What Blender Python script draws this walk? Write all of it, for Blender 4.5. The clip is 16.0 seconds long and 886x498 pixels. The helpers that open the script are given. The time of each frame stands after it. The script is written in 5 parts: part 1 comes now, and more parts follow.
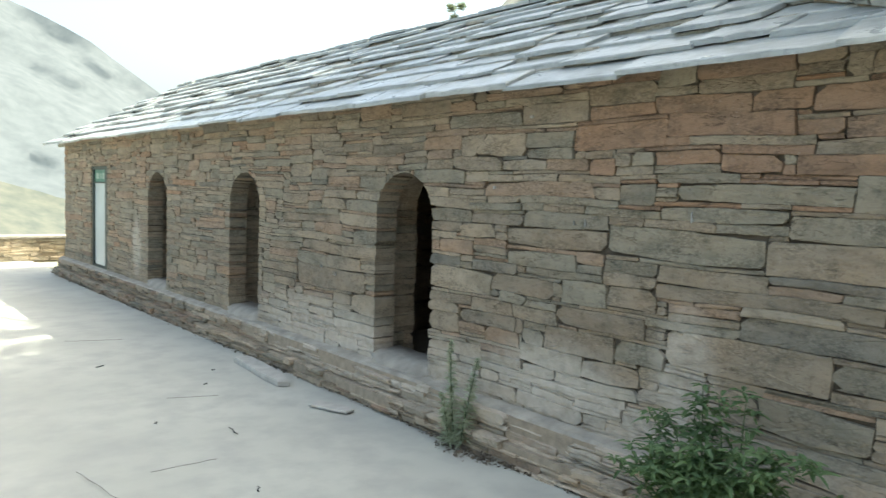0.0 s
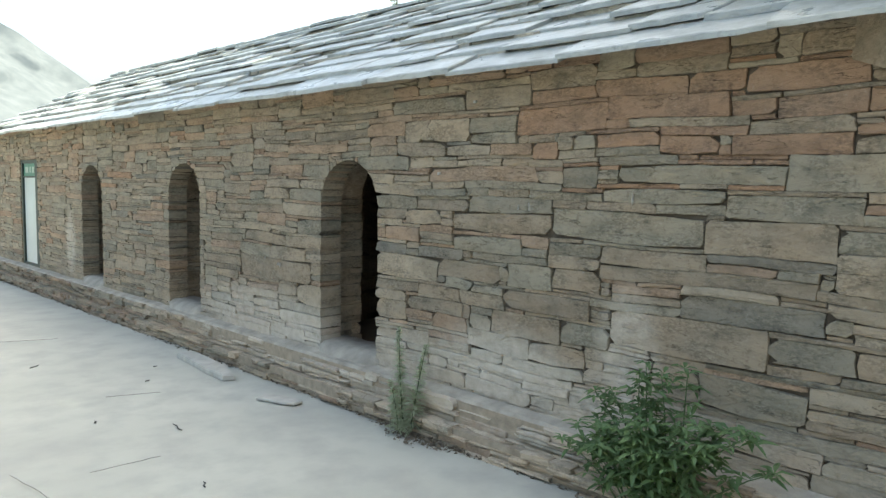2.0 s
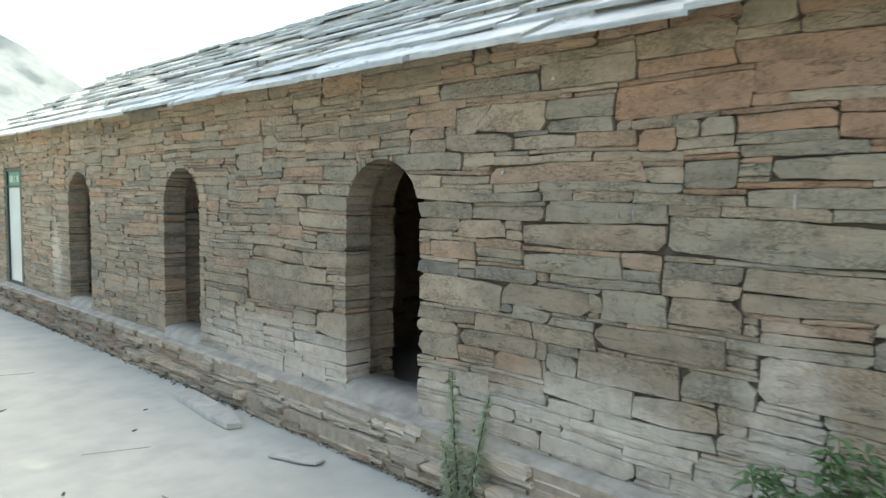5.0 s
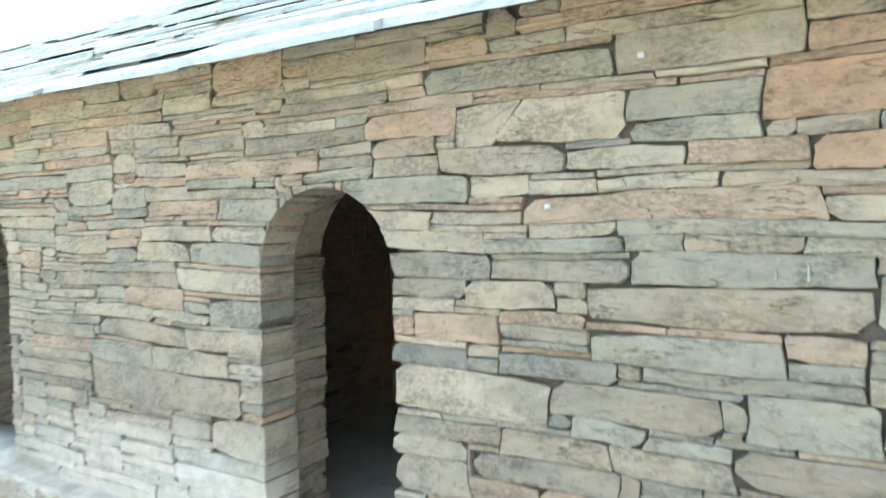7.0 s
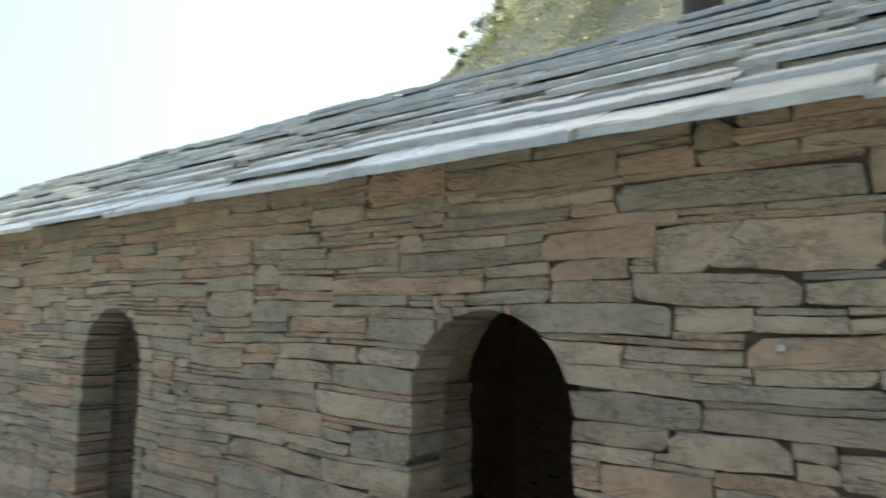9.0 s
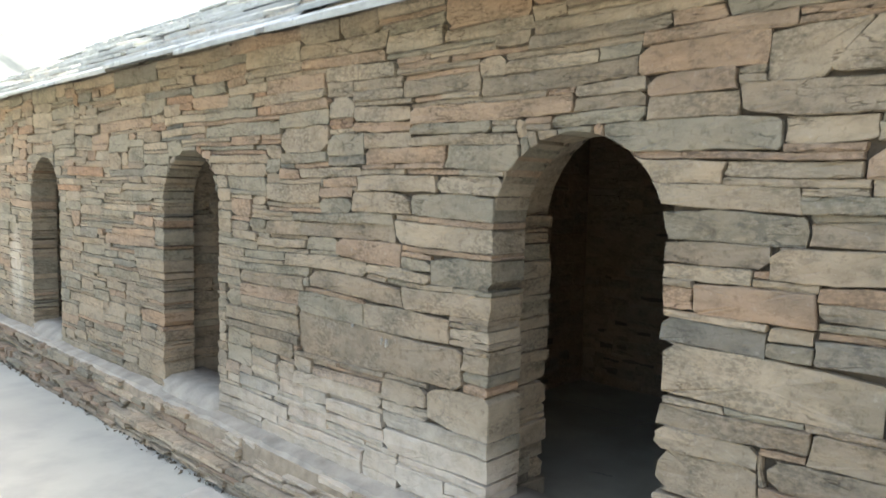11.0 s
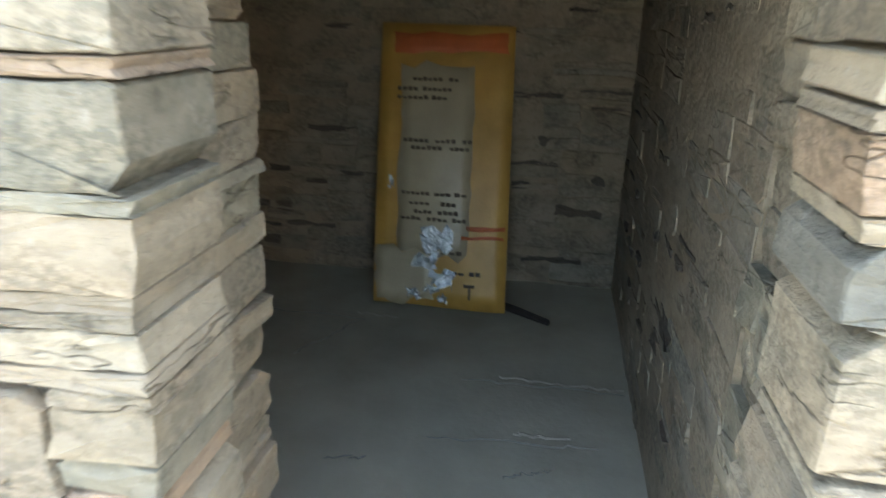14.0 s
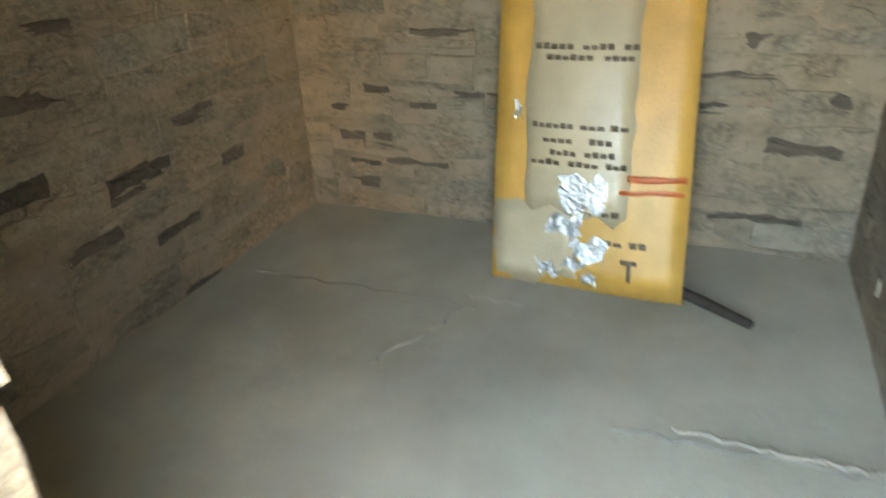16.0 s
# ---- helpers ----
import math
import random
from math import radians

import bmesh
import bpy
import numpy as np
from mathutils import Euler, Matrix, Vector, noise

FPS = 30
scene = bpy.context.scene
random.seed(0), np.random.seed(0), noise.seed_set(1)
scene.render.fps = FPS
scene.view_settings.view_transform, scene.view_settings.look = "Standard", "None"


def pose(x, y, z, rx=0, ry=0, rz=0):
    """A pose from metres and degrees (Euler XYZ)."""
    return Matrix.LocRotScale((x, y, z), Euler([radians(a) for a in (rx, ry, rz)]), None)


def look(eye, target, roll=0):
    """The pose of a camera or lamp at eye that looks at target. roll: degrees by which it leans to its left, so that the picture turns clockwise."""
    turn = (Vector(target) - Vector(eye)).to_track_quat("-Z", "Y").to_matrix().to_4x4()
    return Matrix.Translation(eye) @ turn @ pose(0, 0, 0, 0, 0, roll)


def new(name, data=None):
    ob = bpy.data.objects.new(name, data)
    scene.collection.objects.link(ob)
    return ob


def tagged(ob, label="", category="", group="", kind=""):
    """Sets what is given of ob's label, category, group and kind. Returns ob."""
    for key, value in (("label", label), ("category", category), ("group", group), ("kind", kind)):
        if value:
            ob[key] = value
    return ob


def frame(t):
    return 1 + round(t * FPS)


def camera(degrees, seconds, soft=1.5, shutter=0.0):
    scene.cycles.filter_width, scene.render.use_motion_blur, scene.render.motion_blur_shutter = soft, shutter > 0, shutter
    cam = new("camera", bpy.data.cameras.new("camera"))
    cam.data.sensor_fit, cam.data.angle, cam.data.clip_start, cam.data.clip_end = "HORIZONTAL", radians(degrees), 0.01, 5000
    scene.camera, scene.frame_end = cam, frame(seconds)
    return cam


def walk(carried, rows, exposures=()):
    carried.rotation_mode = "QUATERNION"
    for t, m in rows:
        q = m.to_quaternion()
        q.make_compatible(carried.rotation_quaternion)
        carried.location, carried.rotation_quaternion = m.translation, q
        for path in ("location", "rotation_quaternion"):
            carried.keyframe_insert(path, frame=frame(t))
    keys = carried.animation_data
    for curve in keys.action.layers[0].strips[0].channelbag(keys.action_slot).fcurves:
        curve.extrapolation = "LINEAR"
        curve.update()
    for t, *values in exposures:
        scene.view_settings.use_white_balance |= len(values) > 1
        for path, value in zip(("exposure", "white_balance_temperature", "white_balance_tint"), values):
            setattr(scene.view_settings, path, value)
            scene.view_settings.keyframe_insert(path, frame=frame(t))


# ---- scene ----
cam = camera(63.9, 16.0, soft=1.35, shutter=0.5)
PATH = [
    (0, (0.235, 0.769, 1.632), (1.558, 2.261, 1.479), 2.0),
    (0.5, (0.273, 0.764, 1.618), (1.671, 2.185, 1.462), 2.5),
    (1, (0.262, 0.764, 1.611), (1.701, 2.144, 1.451), 1.9),
    (1.5, (0.254, 0.771, 1.604), (1.678, 2.164, 1.425), 1.4),
    (2, (0.254, 0.772, 1.604), (1.683, 2.161, 1.429), 1.1),
    (2.5, (0.247, 0.762, 1.6), (1.68, 2.154, 1.49), 1.1),
    (3, (0.246, 0.754, 1.611), (1.669, 2.157, 1.528), 0.4),
    (3.5, (0.249, 0.814, 1.615), (1.664, 2.222, 1.505), -0.7),
    (3.7, (0.27, 0.862, 1.597), (1.638, 2.315, 1.463), -0.7),
    (5.8, (1.069, 2.354, 1.561), (2.557, 3.671, 1.333), 0.9),
    (6, (1.118, 2.493, 1.561), (2.64, 3.756, 1.267), -0.1),
    (6.5, (1.318, 2.846, 1.635), (2.937, 4.004, 1.436), -2.7),
    (7, (1.452, 3.117, 1.651), (3.151, 4.168, 1.57), -0.8),
    (7.5, (1.615, 3.323, 1.68), (3.378, 4.257, 1.811), 0.6),
    (8, (1.591, 3.421, 1.669), (3.355, 4.304, 2.0), 3.2),
    (8.5, (1.561, 3.484, 1.726), (3.278, 4.472, 2.007), 1.5),
    (9, (1.527, 3.533, 1.743), (3.075, 4.783, 1.946), 1.0),
    (9.2, (1.508, 3.530, 1.717), (2.987, 4.860, 1.929), 1.9),
    (11.3, (1.536, 3.722, 1.575), (3.017, 5.047, 1.348), 0.9),
    (11.5, (1.656, 3.8, 1.574), (3.195, 5.05, 1.315), 0.2),
    (12, (1.922, 4.022, 1.605), (3.51, 5.193, 1.282), -1.1),
    (12.5, (2.111, 4.289, 1.555), (3.855, 5.167, 1.122), -0.5),
    (13, (2.311, 4.515, 1.505), (4.12, 5.155, 0.941), 0.0),
    (13.5, (2.627, 4.771, 1.454), (4.461, 5.311, 0.864), -0.6),
    (14, (2.921, 4.896, 1.397), (4.795, 5.176, 0.756), 1.8),
    (14.5, (3.174, 4.989, 1.38), (4.99, 5.075, 0.546), 1.9),
    (15, (3.397, 5.065, 1.282), (5.141, 5.096, 0.302), -0.6),
    (15.5, (3.59, 4.965, 1.345), (5.232, 5.386, 0.283), -3.0),
    (16, (3.80, 4.995, 1.265), (5.464, 5.682, 0.375), -2.9),
]
walk(cam, [(t, look(eye, target, roll)) for t, eye, target, roll in PATH],
     [(0, 1.88, 6950, -3), (3.5, 2.05, 6950, -2), (6.0, 2.45, 6950, -2), (6.5, 3.1, 6800, -4), (7.0, 3.35, 6500, -6), (8.0, 2.3, 6850, -2), (8.5, 2.0, 6950, -1), (9.0, 1.65, 6950, -1), (9.2, 1.65, 6950, -1), (11.5, 3.0, 7500, 5), (12.0, 3.4, 6850, 0),
      (12.5, 3.55, 6750, -2), (13.5, 3.75, 6800, 0), (14.0, 4.05, 7000, 0), (14.5, 5.05, 7200, 2), (15.0, 5.65, 7350, 1), (15.5, 6.25, 7700, 1), (16.0, 6.7, 8100, 1)])
# ---------------------------------------------------------------- world, sun
SUN_AZ, SUN_EL = radians(-20), radians(60)      # from +x, a little towards -y
world = bpy.data.worlds.new("world")
scene.world = world
world.use_nodes = True
wn = world.node_tree
sky = wn.nodes.new("ShaderNodeTexSky")
sky.sky_type = "NISHITA"
sky.sun_disc = False
sky.sun_elevation = SUN_EL
sky.sun_rotation = radians(90) - SUN_AZ
sky.air_density, sky.dust_density, sky.ozone_density = 1.0, 7.0, 1.0
wn.nodes["Background"].inputs["Strength"].default_value = 0.15
wn.links.new(sky.outputs[0], wn.nodes["Background"].inputs["Color"])
sun = new("sun", bpy.data.lights.new("sun", "SUN"))
sun.data.energy, sun.data.angle, sun.data.color = 3.6, radians(0.5), (1.0, 0.95, 0.86)
sun_to = Vector((math.cos(SUN_EL) * math.cos(SUN_AZ), math.cos(SUN_EL) * math.sin(SUN_AZ), math.sin(SUN_EL)))
sun.matrix_world = look(tuple(sun_to * 40), (0, 0, 0))

# ---------------------------------------------------------------- materials
def mat_base(name):
    m = bpy.data.materials.new(name)
    m.use_nodes = True
    nt = m.node_tree
    return m, nt, nt.nodes["Principled BSDF"]


def nd(nt, kind, **sets):
    n = nt.nodes.new(kind)
    for k, v in sets.items():
        n.inputs[k].default_value = v
    return n


def coords(nt, scale, rot=(0, 0, 0), shift=None):
    g = nt.nodes.new("ShaderNodeNewGeometry")
    mp = nt.nodes.new("ShaderNodeMapping")
    mp.inputs["Scale"].default_value = scale
    mp.inputs["Rotation"].default_value = rot
    vec = g.outputs["Position"]
    if shift:
        add = nt.nodes.new("ShaderNodeVectorMath")
        add.operation = "MULTIPLY_ADD"
        nt.links.new(shift, add.inputs[0])
        add.inputs[1].default_value = (37.0, 91.0, 53.0)
        nt.links.new(vec, add.inputs[2])
        vec = add.outputs[0]
    nt.links.new(vec, mp.inputs["Vector"])
    return mp.outputs["Vector"]


def noise_fac(nt, scale, detail=4.0, vec=None, rough=0.55):
    n = nd(nt, "ShaderNodeTexNoise", Scale=scale, Detail=detail, Roughness=rough)
    nt.links.new(vec if vec else coords(nt, (1, 1, 1)), n.inputs["Vector"])
    return n.outputs["Fac"]


def ramp(nt, fac, stops):
    r = nt.nodes.new("ShaderNodeValToRGB")
    while len(r.color_ramp.elements) < len(stops):
        r.color_ramp.elements.new(0.5)
    for e, (p, c) in zip(r.color_ramp.elements, stops):
        e.position, e.color = p, (*c, 1)
    nt.links.new(fac, r.inputs["Fac"])
    return r.outputs["Color"]


def mixc(nt, fac, a, b, mode="MIX"):
    m = nt.nodes.new("ShaderNodeMix")
    m.data_type, m.blend_type = "RGBA", mode
    for sock, v in ((m.inputs["Factor"], fac), (m.inputs["A"], a), (m.inputs["B"], b)):
        if isinstance(v, (int, float)):
            sock.default_value = v
        elif isinstance(v, tuple):
            sock.default_value = (*v, 1)
        else:
            nt.links.new(v, sock)
    return m.outputs["Result"]


def math_node(nt, op, a, b):
    m = nt.nodes.new("ShaderNodeMath")
    m.operation = op
    m.use_clamp = op != "SUBTRACT"
    for i, v in enumerate((a, b)):
        if isinstance(v, (int, float)):
            m.inputs[i].default_value = v
        else:
            nt.links.new(v, m.inputs[i])
    return m.outputs[0]


def bump(nt, bsdf, heights):
    last = None
    for fac, dist, strength in heights:
        b = nd(nt, "ShaderNodeBump", Distance=dist, Strength=strength)
        nt.links.new(fac, b.inputs["Height"])
        if last:
            nt.links.new(last, b.inputs["Normal"])
        last = b.outputs["Normal"]
    nt.links.new(last, bsdf.inputs["Normal"])


def blot(nt, centre, size, soft_scale):
    """A soft blotch about centre (metres), broken up by noise: lime that has washed over the stones."""
    g = nt.nodes.new("ShaderNodeNewGeometry")
    sub = nt.nodes.new("ShaderNodeVectorMath")
    sub.operation = "SUBTRACT"
    sub.inputs[1].default_value = centre
    nt.links.new(g.outputs["Position"], sub.inputs[0])
    div = nt.nodes.new("ShaderNodeVectorMath")
    div.operation = "DIVIDE"
    div.inputs[1].default_value = size
    nt.links.new(sub.outputs[0], div.inputs[0])
    ln = nt.nodes.new("ShaderNodeVectorMath")
    ln.operation = "LENGTH"
    nt.links.new(div.outputs[0], ln.inputs[0])
    inv = math_node(nt, "SUBTRACT", 1.0, ln.outputs["Value"])
    n = noise_fac(nt, soft_scale, 5.0)
    return math_node(nt, "MULTIPLY", math_node(nt, "MULTIPLY", inv, 2.0), math_node(nt, "MULTIPLY", n, 1.3))


def stone_mat(name, cols, island=False, rough=0.85, lime=True, grain=(13, 13, 38), split=0.8):
    """Split sedimentary stone: each piece has its own colour, bedding, stains and fissures."""
    m, nt, b = mat_base(name)
    if island:
        rnd = nt.nodes.new("ShaderNodeNewGeometry").outputs["Random Per Island"]
    else:
        rnd = nt.nodes.new("ShaderNodeObjectInfo").outputs["Random"]
    k = len(cols)
    base = ramp(nt, rnd, [(i / (k - 1), c) for i, c in enumerate(cols)])
    own = coords(nt, (1, 1, 1), shift=rnd)
    weather = noise_fac(nt, 1.7, 4.0)
    stain = noise_fac(nt, 1.0, 5.0, coords(nt, (5, 5, 9), shift=rnd), 0.6)
    tint = noise_fac(nt, 1.0, 3.0, coords(nt, (3, 3, 7), (0.1, 0, 0), rnd), 0.5)
    strata = noise_fac(nt, 1.0, 5.0, coords(nt, grain, (0.06, 0.05, 0), rnd), 0.62)
    seam = noise_fac(nt, 1.0, 3.0, coords(nt, (grain[0] * 0.32, grain[1] * 0.32, grain[2] * 0.55), (0.04, 0.03, 0), rnd), 0.55)
    mid = noise_fac(nt, 30.0, 6.0, own, 0.66)
    fine = noise_fac(nt, 150.0, 3.0, own)
    c = mixc(nt, weather, mixc(nt, 1.0, base, (0.76, 0.78, 0.80), "MULTIPLY"), mixc(nt, 1.0, base, (1.26, 1.22, 1.17), "MULTIPLY"))
    c = mixc(nt, ramp(nt, tint, [(0.42, (0, 0, 0)), (0.66, (0.5, 0.5, 0.5))]), c, mixc(nt, 1.0, c, (1.10, 0.98, 0.88), "MULTIPLY"))
    c = mixc(nt, ramp(nt, stain, [(0.48, (0, 0, 0)), (0.70, (0.75, 0.75, 0.75))]), c, mixc(nt, 1.0, c, (0.60, 0.61, 0.60), "MULTIPLY"))
    c = mixc(nt, ramp(nt, strata, [(0.34, (0.4, 0.4, 0.4)), (0.48, (0, 0, 0))]), c, mixc(nt, 1.0, c, (0.68, 0.67, 0.65), "MULTIPLY"))
    c = mixc(nt, ramp(nt, strata, [(0.56, (0, 0, 0)), (0.72, (0.35, 0.35, 0.35))]), c, mixc(nt, 1.0, c, (1.25, 1.24, 1.22), "MULTIPLY"))
    c = mixc(nt, ramp(nt, mid, [(0.32, (0.6, 0.6, 0.6)), (0.45, (0, 0, 0))]), c, mixc(nt, 1.0, c, (0.52, 0.50, 0.48), "MULTIPLY"))
    c = mixc(nt, ramp(nt, mid, [(0.61, (0, 0, 0)), (0.76, (0.4, 0.4, 0.4))]), c, (0.46, 0.43, 0.38))
    c = mixc(nt, ramp(nt, fine, [(0.68, (0, 0, 0)), (0.82, (0.5, 0.5, 0.5))]), c, (0.52, 0.50, 0.46))
    area = ramp(nt, noise_fac(nt, 1.0, 3.0, coords(nt, (4, 4, 6), shift=rnd)), [(0.46, (0, 0, 0)), (0.58, (0.8, 0.8, 0.8))])
    grit = ramp(nt, noise_fac(nt, 1.0, 5.0, coords(nt, (42, 42, 80), shift=rnd), 0.7), [(0.43, (0, 0, 0)), (0.57, (1, 1, 1))])
    c = mixc(nt, mixc(nt, 1.0, area, grit, "MULTIPLY"), c, mixc(nt, 1.0, c, (0.55, 0.56, 0.56), "MULTIPLY"))
    line = ramp(nt, seam, [(0.485, (0, 0, 0)), (0.498, (1, 1, 1)), (0.502, (1, 1, 1)), (0.515, (0, 0, 0))])
    where = ramp(nt, noise_fac(nt, 1.0, 2.0, coords(nt, (4, 4, 5), shift=rnd)), [(0.54, (0, 0, 0)), (0.60, (split, split, split))])
    crack = mixc(nt, 1.0, line, where, "MULTIPLY")
    c = mixc(nt, crack, c, mixc(nt, 1.0, c, (0.45, 0.43, 0.40), "MULTIPLY"))
    if lime:
        for centre, size in (((3.5, 2.62, 0.74), (0.4, 0.22, 0.44)), ((3.5, 10.88, 0.78), (0.4, 0.22, 0.5)), ((3.5, 4.0, 0.36), (0.4, 3.2, 0.34)), ((3.5, 3.5, 0.55), (0.4, 0.6, 0.28)), ((3.5, 6.2, 0.42), (0.4, 1.4, 0.36))):
            c = mixc(nt, math_node(nt, "MULTIPLY", blot(nt, centre, size, 16.0), 0.75), c, (0.58, 0.53, 0.455))
    nt.links.new(c, b.inputs["Base Color"])
    b.inputs["Roughness"].default_value = rough
    deep = math_node(nt, "SUBTRACT", 1.0, crack)
    bump(nt, b, [(strata, 0.011, 0.7), (stain, 0.02, 0.5), (mid, 0.011, 0.8), (deep, 0.006, 0.8), (fine, 0.002, 0.35)])
    return m


RUST = [(0.300, 0.200, 0.134), (0.268, 0.186, 0.128), (0.325, 0.213, 0.138), (0.255, 0.185, 0.134)]
WARM = [(0.330, 0.246, 0.175), (0.302, 0.228, 0.166), (0.350, 0.258, 0.180), (0.292, 0.224, 0.166)]
BROWN = [(0.275, 0.231, 0.172), (0.308, 0.258, 0.192), (0.232, 0.197, 0.149), (0.325, 0.272, 0.203)]
GREY = [(0.252, 0.230, 0.178), (0.282, 0.257, 0.199), (0.228, 0.208, 0.162), (0.297, 0.267, 0.206)]
TAN = [(0.335, 0.285, 0.215), (0.312, 0.266, 0.200), (0.358, 0.305, 0.230), (0.290, 0.248, 0.188)]
DARK = [(0.190, 0.178, 0.148), (0.208, 0.195, 0.160), (0.172, 0.162, 0.136), (0.220, 0.206, 0.168)]
CHALK_C = (0.50, 0.48, 0.44)

PALES = {"rust": RUST, "warm": WARM, "brown": BROWN, "grey": GREY, "tan": TAN, "dark": DARK}
STONE = {k: stone_mat("stone_" + k, v) for k, v in PALES.items()}
STONE_FAR = {k: stone_mat("stone_" + k + "_joined", v, True) for k, v in PALES.items()}
INNER = [(0.25, 0.21, 0.155), (0.28, 0.235, 0.18), (0.21, 0.185, 0.148), (0.265, 0.217, 0.16), (0.235, 0.215, 0.178)]
STONE_IN = stone_mat("cell_stone", INNER, lime=False, grain=(10, 10, 22), split=0.7)
# shade of holes in the cell walls, put into a near-black stone colour
SLIT = stone_mat("cell_gap_shade", [(0.085, 0.072, 0.056), (0.11, 0.094, 0.074), (0.07, 0.06, 0.049), (0.13, 0.108, 0.084)], lime=False)
DUSTY = stone_mat("dusty_stone", [(0.36, 0.31, 0.245), (0.32, 0.27, 0.21), (0.39, 0.335, 0.265), (0.29, 0.25, 0.195)], lime=True)
PLINTH_STONE = stone_mat("dusty_plinth_stone", [(0.47, 0.395, 0.30), (0.42, 0.345, 0.255), (0.50, 0.43, 0.335), (0.38, 0.315, 0.24)], lime=True)


def slate_mat(name, island):
    """Smooth split slate, faintly stained, with a dull sheen."""
    m, nt, b = mat_base(name)
    if island:
        rnd = nt.nodes.new("ShaderNodeNewGeometry").outputs["Random Per Island"]
    else:
        rnd = nt.nodes.new("ShaderNodeObjectInfo").outputs["Random"]
    base = ramp(nt, rnd, [(0.0, (0.33, 0.355, 0.352)), (0.35, (0.38, 0.40, 0.388)), (0.7, (0.30, 0.325, 0.322)), (1.0, (0.41, 0.425, 0.405))])
    stain = noise_fac(nt, 4.0, 5.0, coords(nt, (1, 1, 1), shift=rnd), 0.6)
    grain = noise_fac(nt, 1.0, 5.0, coords(nt, (14, 14, 60), shift=rnd), 0.6)
    fine = noise_fac(nt, 90.0, 4.0)
    c = mixc(nt, ramp(nt, stain, [(0.45, (0, 0, 0)), (0.72, (0.8, 0.8, 0.8))]), base, mixc(nt, 1.0, base, (0.62, 0.62, 0.58), "MULTIPLY"))
    c = mixc(nt, ramp(nt, grain, [(0.36, (0.6, 0.6, 0.6)), (0.5, (0, 0, 0))]), c, mixc(nt, 1.0, c, (0.68, 0.68, 0.66), "MULTIPLY"))
    c = mixc(nt, ramp(nt, fine, [(0.62, (0, 0, 0)), (0.8, (0.5, 0.5, 0.5))]), c, (0.42, 0.42, 0.38))
    nt.links.new(c, b.inputs["Base Color"])
    nt.links.new(ramp(nt, stain, [(0.3, (0.24, 0.24, 0.24)), (0.7, (0.42, 0.42, 0.42))]), b.inputs["Roughness"])
    b.inputs["Specular IOR Level"].default_value = 0.6
    bump(nt, b, [(stain, 0.008, 0.3), (grain, 0.006, 0.5), (fine, 0.001, 0.3)])
    return m


SLATE, SLATE_FAR = slate_mat("roof_slate", False), slate_mat("roof_slate_joined", True)
PACKING = stone_mat("packing_stone", [(0.38, 0.38, 0.34), (0.44, 0.43, 0.385), (0.34, 0.345, 0.315), (0.46, 0.44, 0.385)], True, lime=False)
PARAPET = stone_mat("parapet_stone", [(0.36, 0.31, 0.23), (0.30, 0.25, 0.18), (0.42, 0.36, 0.27), (0.33, 0.27, 0.2)], True, lime=False)


def plain_mat(name, colour, rough=0.8, scale=6.0, amount=0.35, bump_d=0.004, metal=0.0, fine=90.0, tint=None):
    """A surface of one colour, with stains and grain."""
    m, nt, b = mat_base(name)
    big, small = noise_fac(nt, scale, 5.0), noise_fac(nt, fine, 3.0)
    dark = tuple(c * (1 - amount) for c in colour)
    c = ramp(nt, big, [(0.3, dark), (0.7, tint or colour)])
    c = mixc(nt, math_node(nt, "MULTIPLY", small, 0.5), c, tuple(v * 0.75 for v in colour))
    nt.links.new(c, b.inputs["Base Color"])
    b.inputs["Roughness"].default_value, b.inputs["Metallic"].default_value = rough, metal
    bump(nt, b, [(big, bump_d * 2, 0.4), (small, bump_d, 0.5)])
    return m


MORTAR = plain_mat("mud_mortar", (0.115, 0.095, 0.072), 0.95, 8.0, 0.5, 0.01)
MORTAR_IN = stone_mat("cell_mud_daub", [(0.255, 0.212, 0.157), (0.265, 0.222, 0.166), (0.255, 0.210, 0.160), (0.247, 0.205, 0.155)], lime=False, grain=(7, 7, 16), split=0.4)
CEMENT = plain_mat("sill_cement", (0.42, 0.385, 0.33), 0.92, 9.0, 0.45, 0.008, fine=55.0)
PLINTH_MUD = plain_mat("dusty_plinth_mud", (0.42, 0.35, 0.265), 0.95, 16.0, 0.45, 0.012, fine=70.0)
LEDGE_LIME = plain_mat("ledge_lime_dust", (0.49, 0.445, 0.375), 0.95, 7.0, 0.5, 0.010, fine=60.0)
CELL_FLOOR = plain_mat("cell_floor_cement", (0.43, 0.40, 0.325), 0.95, 2.3, 0.4, 0.004, fine=30.0)
CELL_FLOOR.node_tree.nodes["Principled BSDF"].inputs["Specular IOR Level"].default_value = 0.15
DEBRIS = plain_mat("dry_debris", (0.17, 0.14, 0.105), 0.9, 20.0, 0.5)
FRAME_GREEN = plain_mat("door_frame_paint", (0.022, 0.04, 0.034), 0.5, 9.0, 0.4)
PANE_SHEET = plain_mat("milky_pane", (0.50, 0.58, 0.60), 0.28, 3.0, 0.15, 0.001)
SIGN_GREEN = plain_mat("green_panel_paint", (0.06, 0.22, 0.16), 0.45, 9.0, 0.3)
SIGN_WHITE = plain_mat("sign_white_paint", (0.38, 0.48, 0.42), 0.5, 9.0, 0.2)
BARK = plain_mat("pine_bark", (0.075, 0.072, 0.072), 0.95, 14.0, 0.5, 0.03)
STEM = plain_mat("green_stem", (0.10, 0.15, 0.06), 0.6, 20.0, 0.3)
HILL = plain_mat("scrub_hillside", (0.33, 0.33, 0.27), 0.95, 0.35, 0.4, 0.2, fine=3.0)
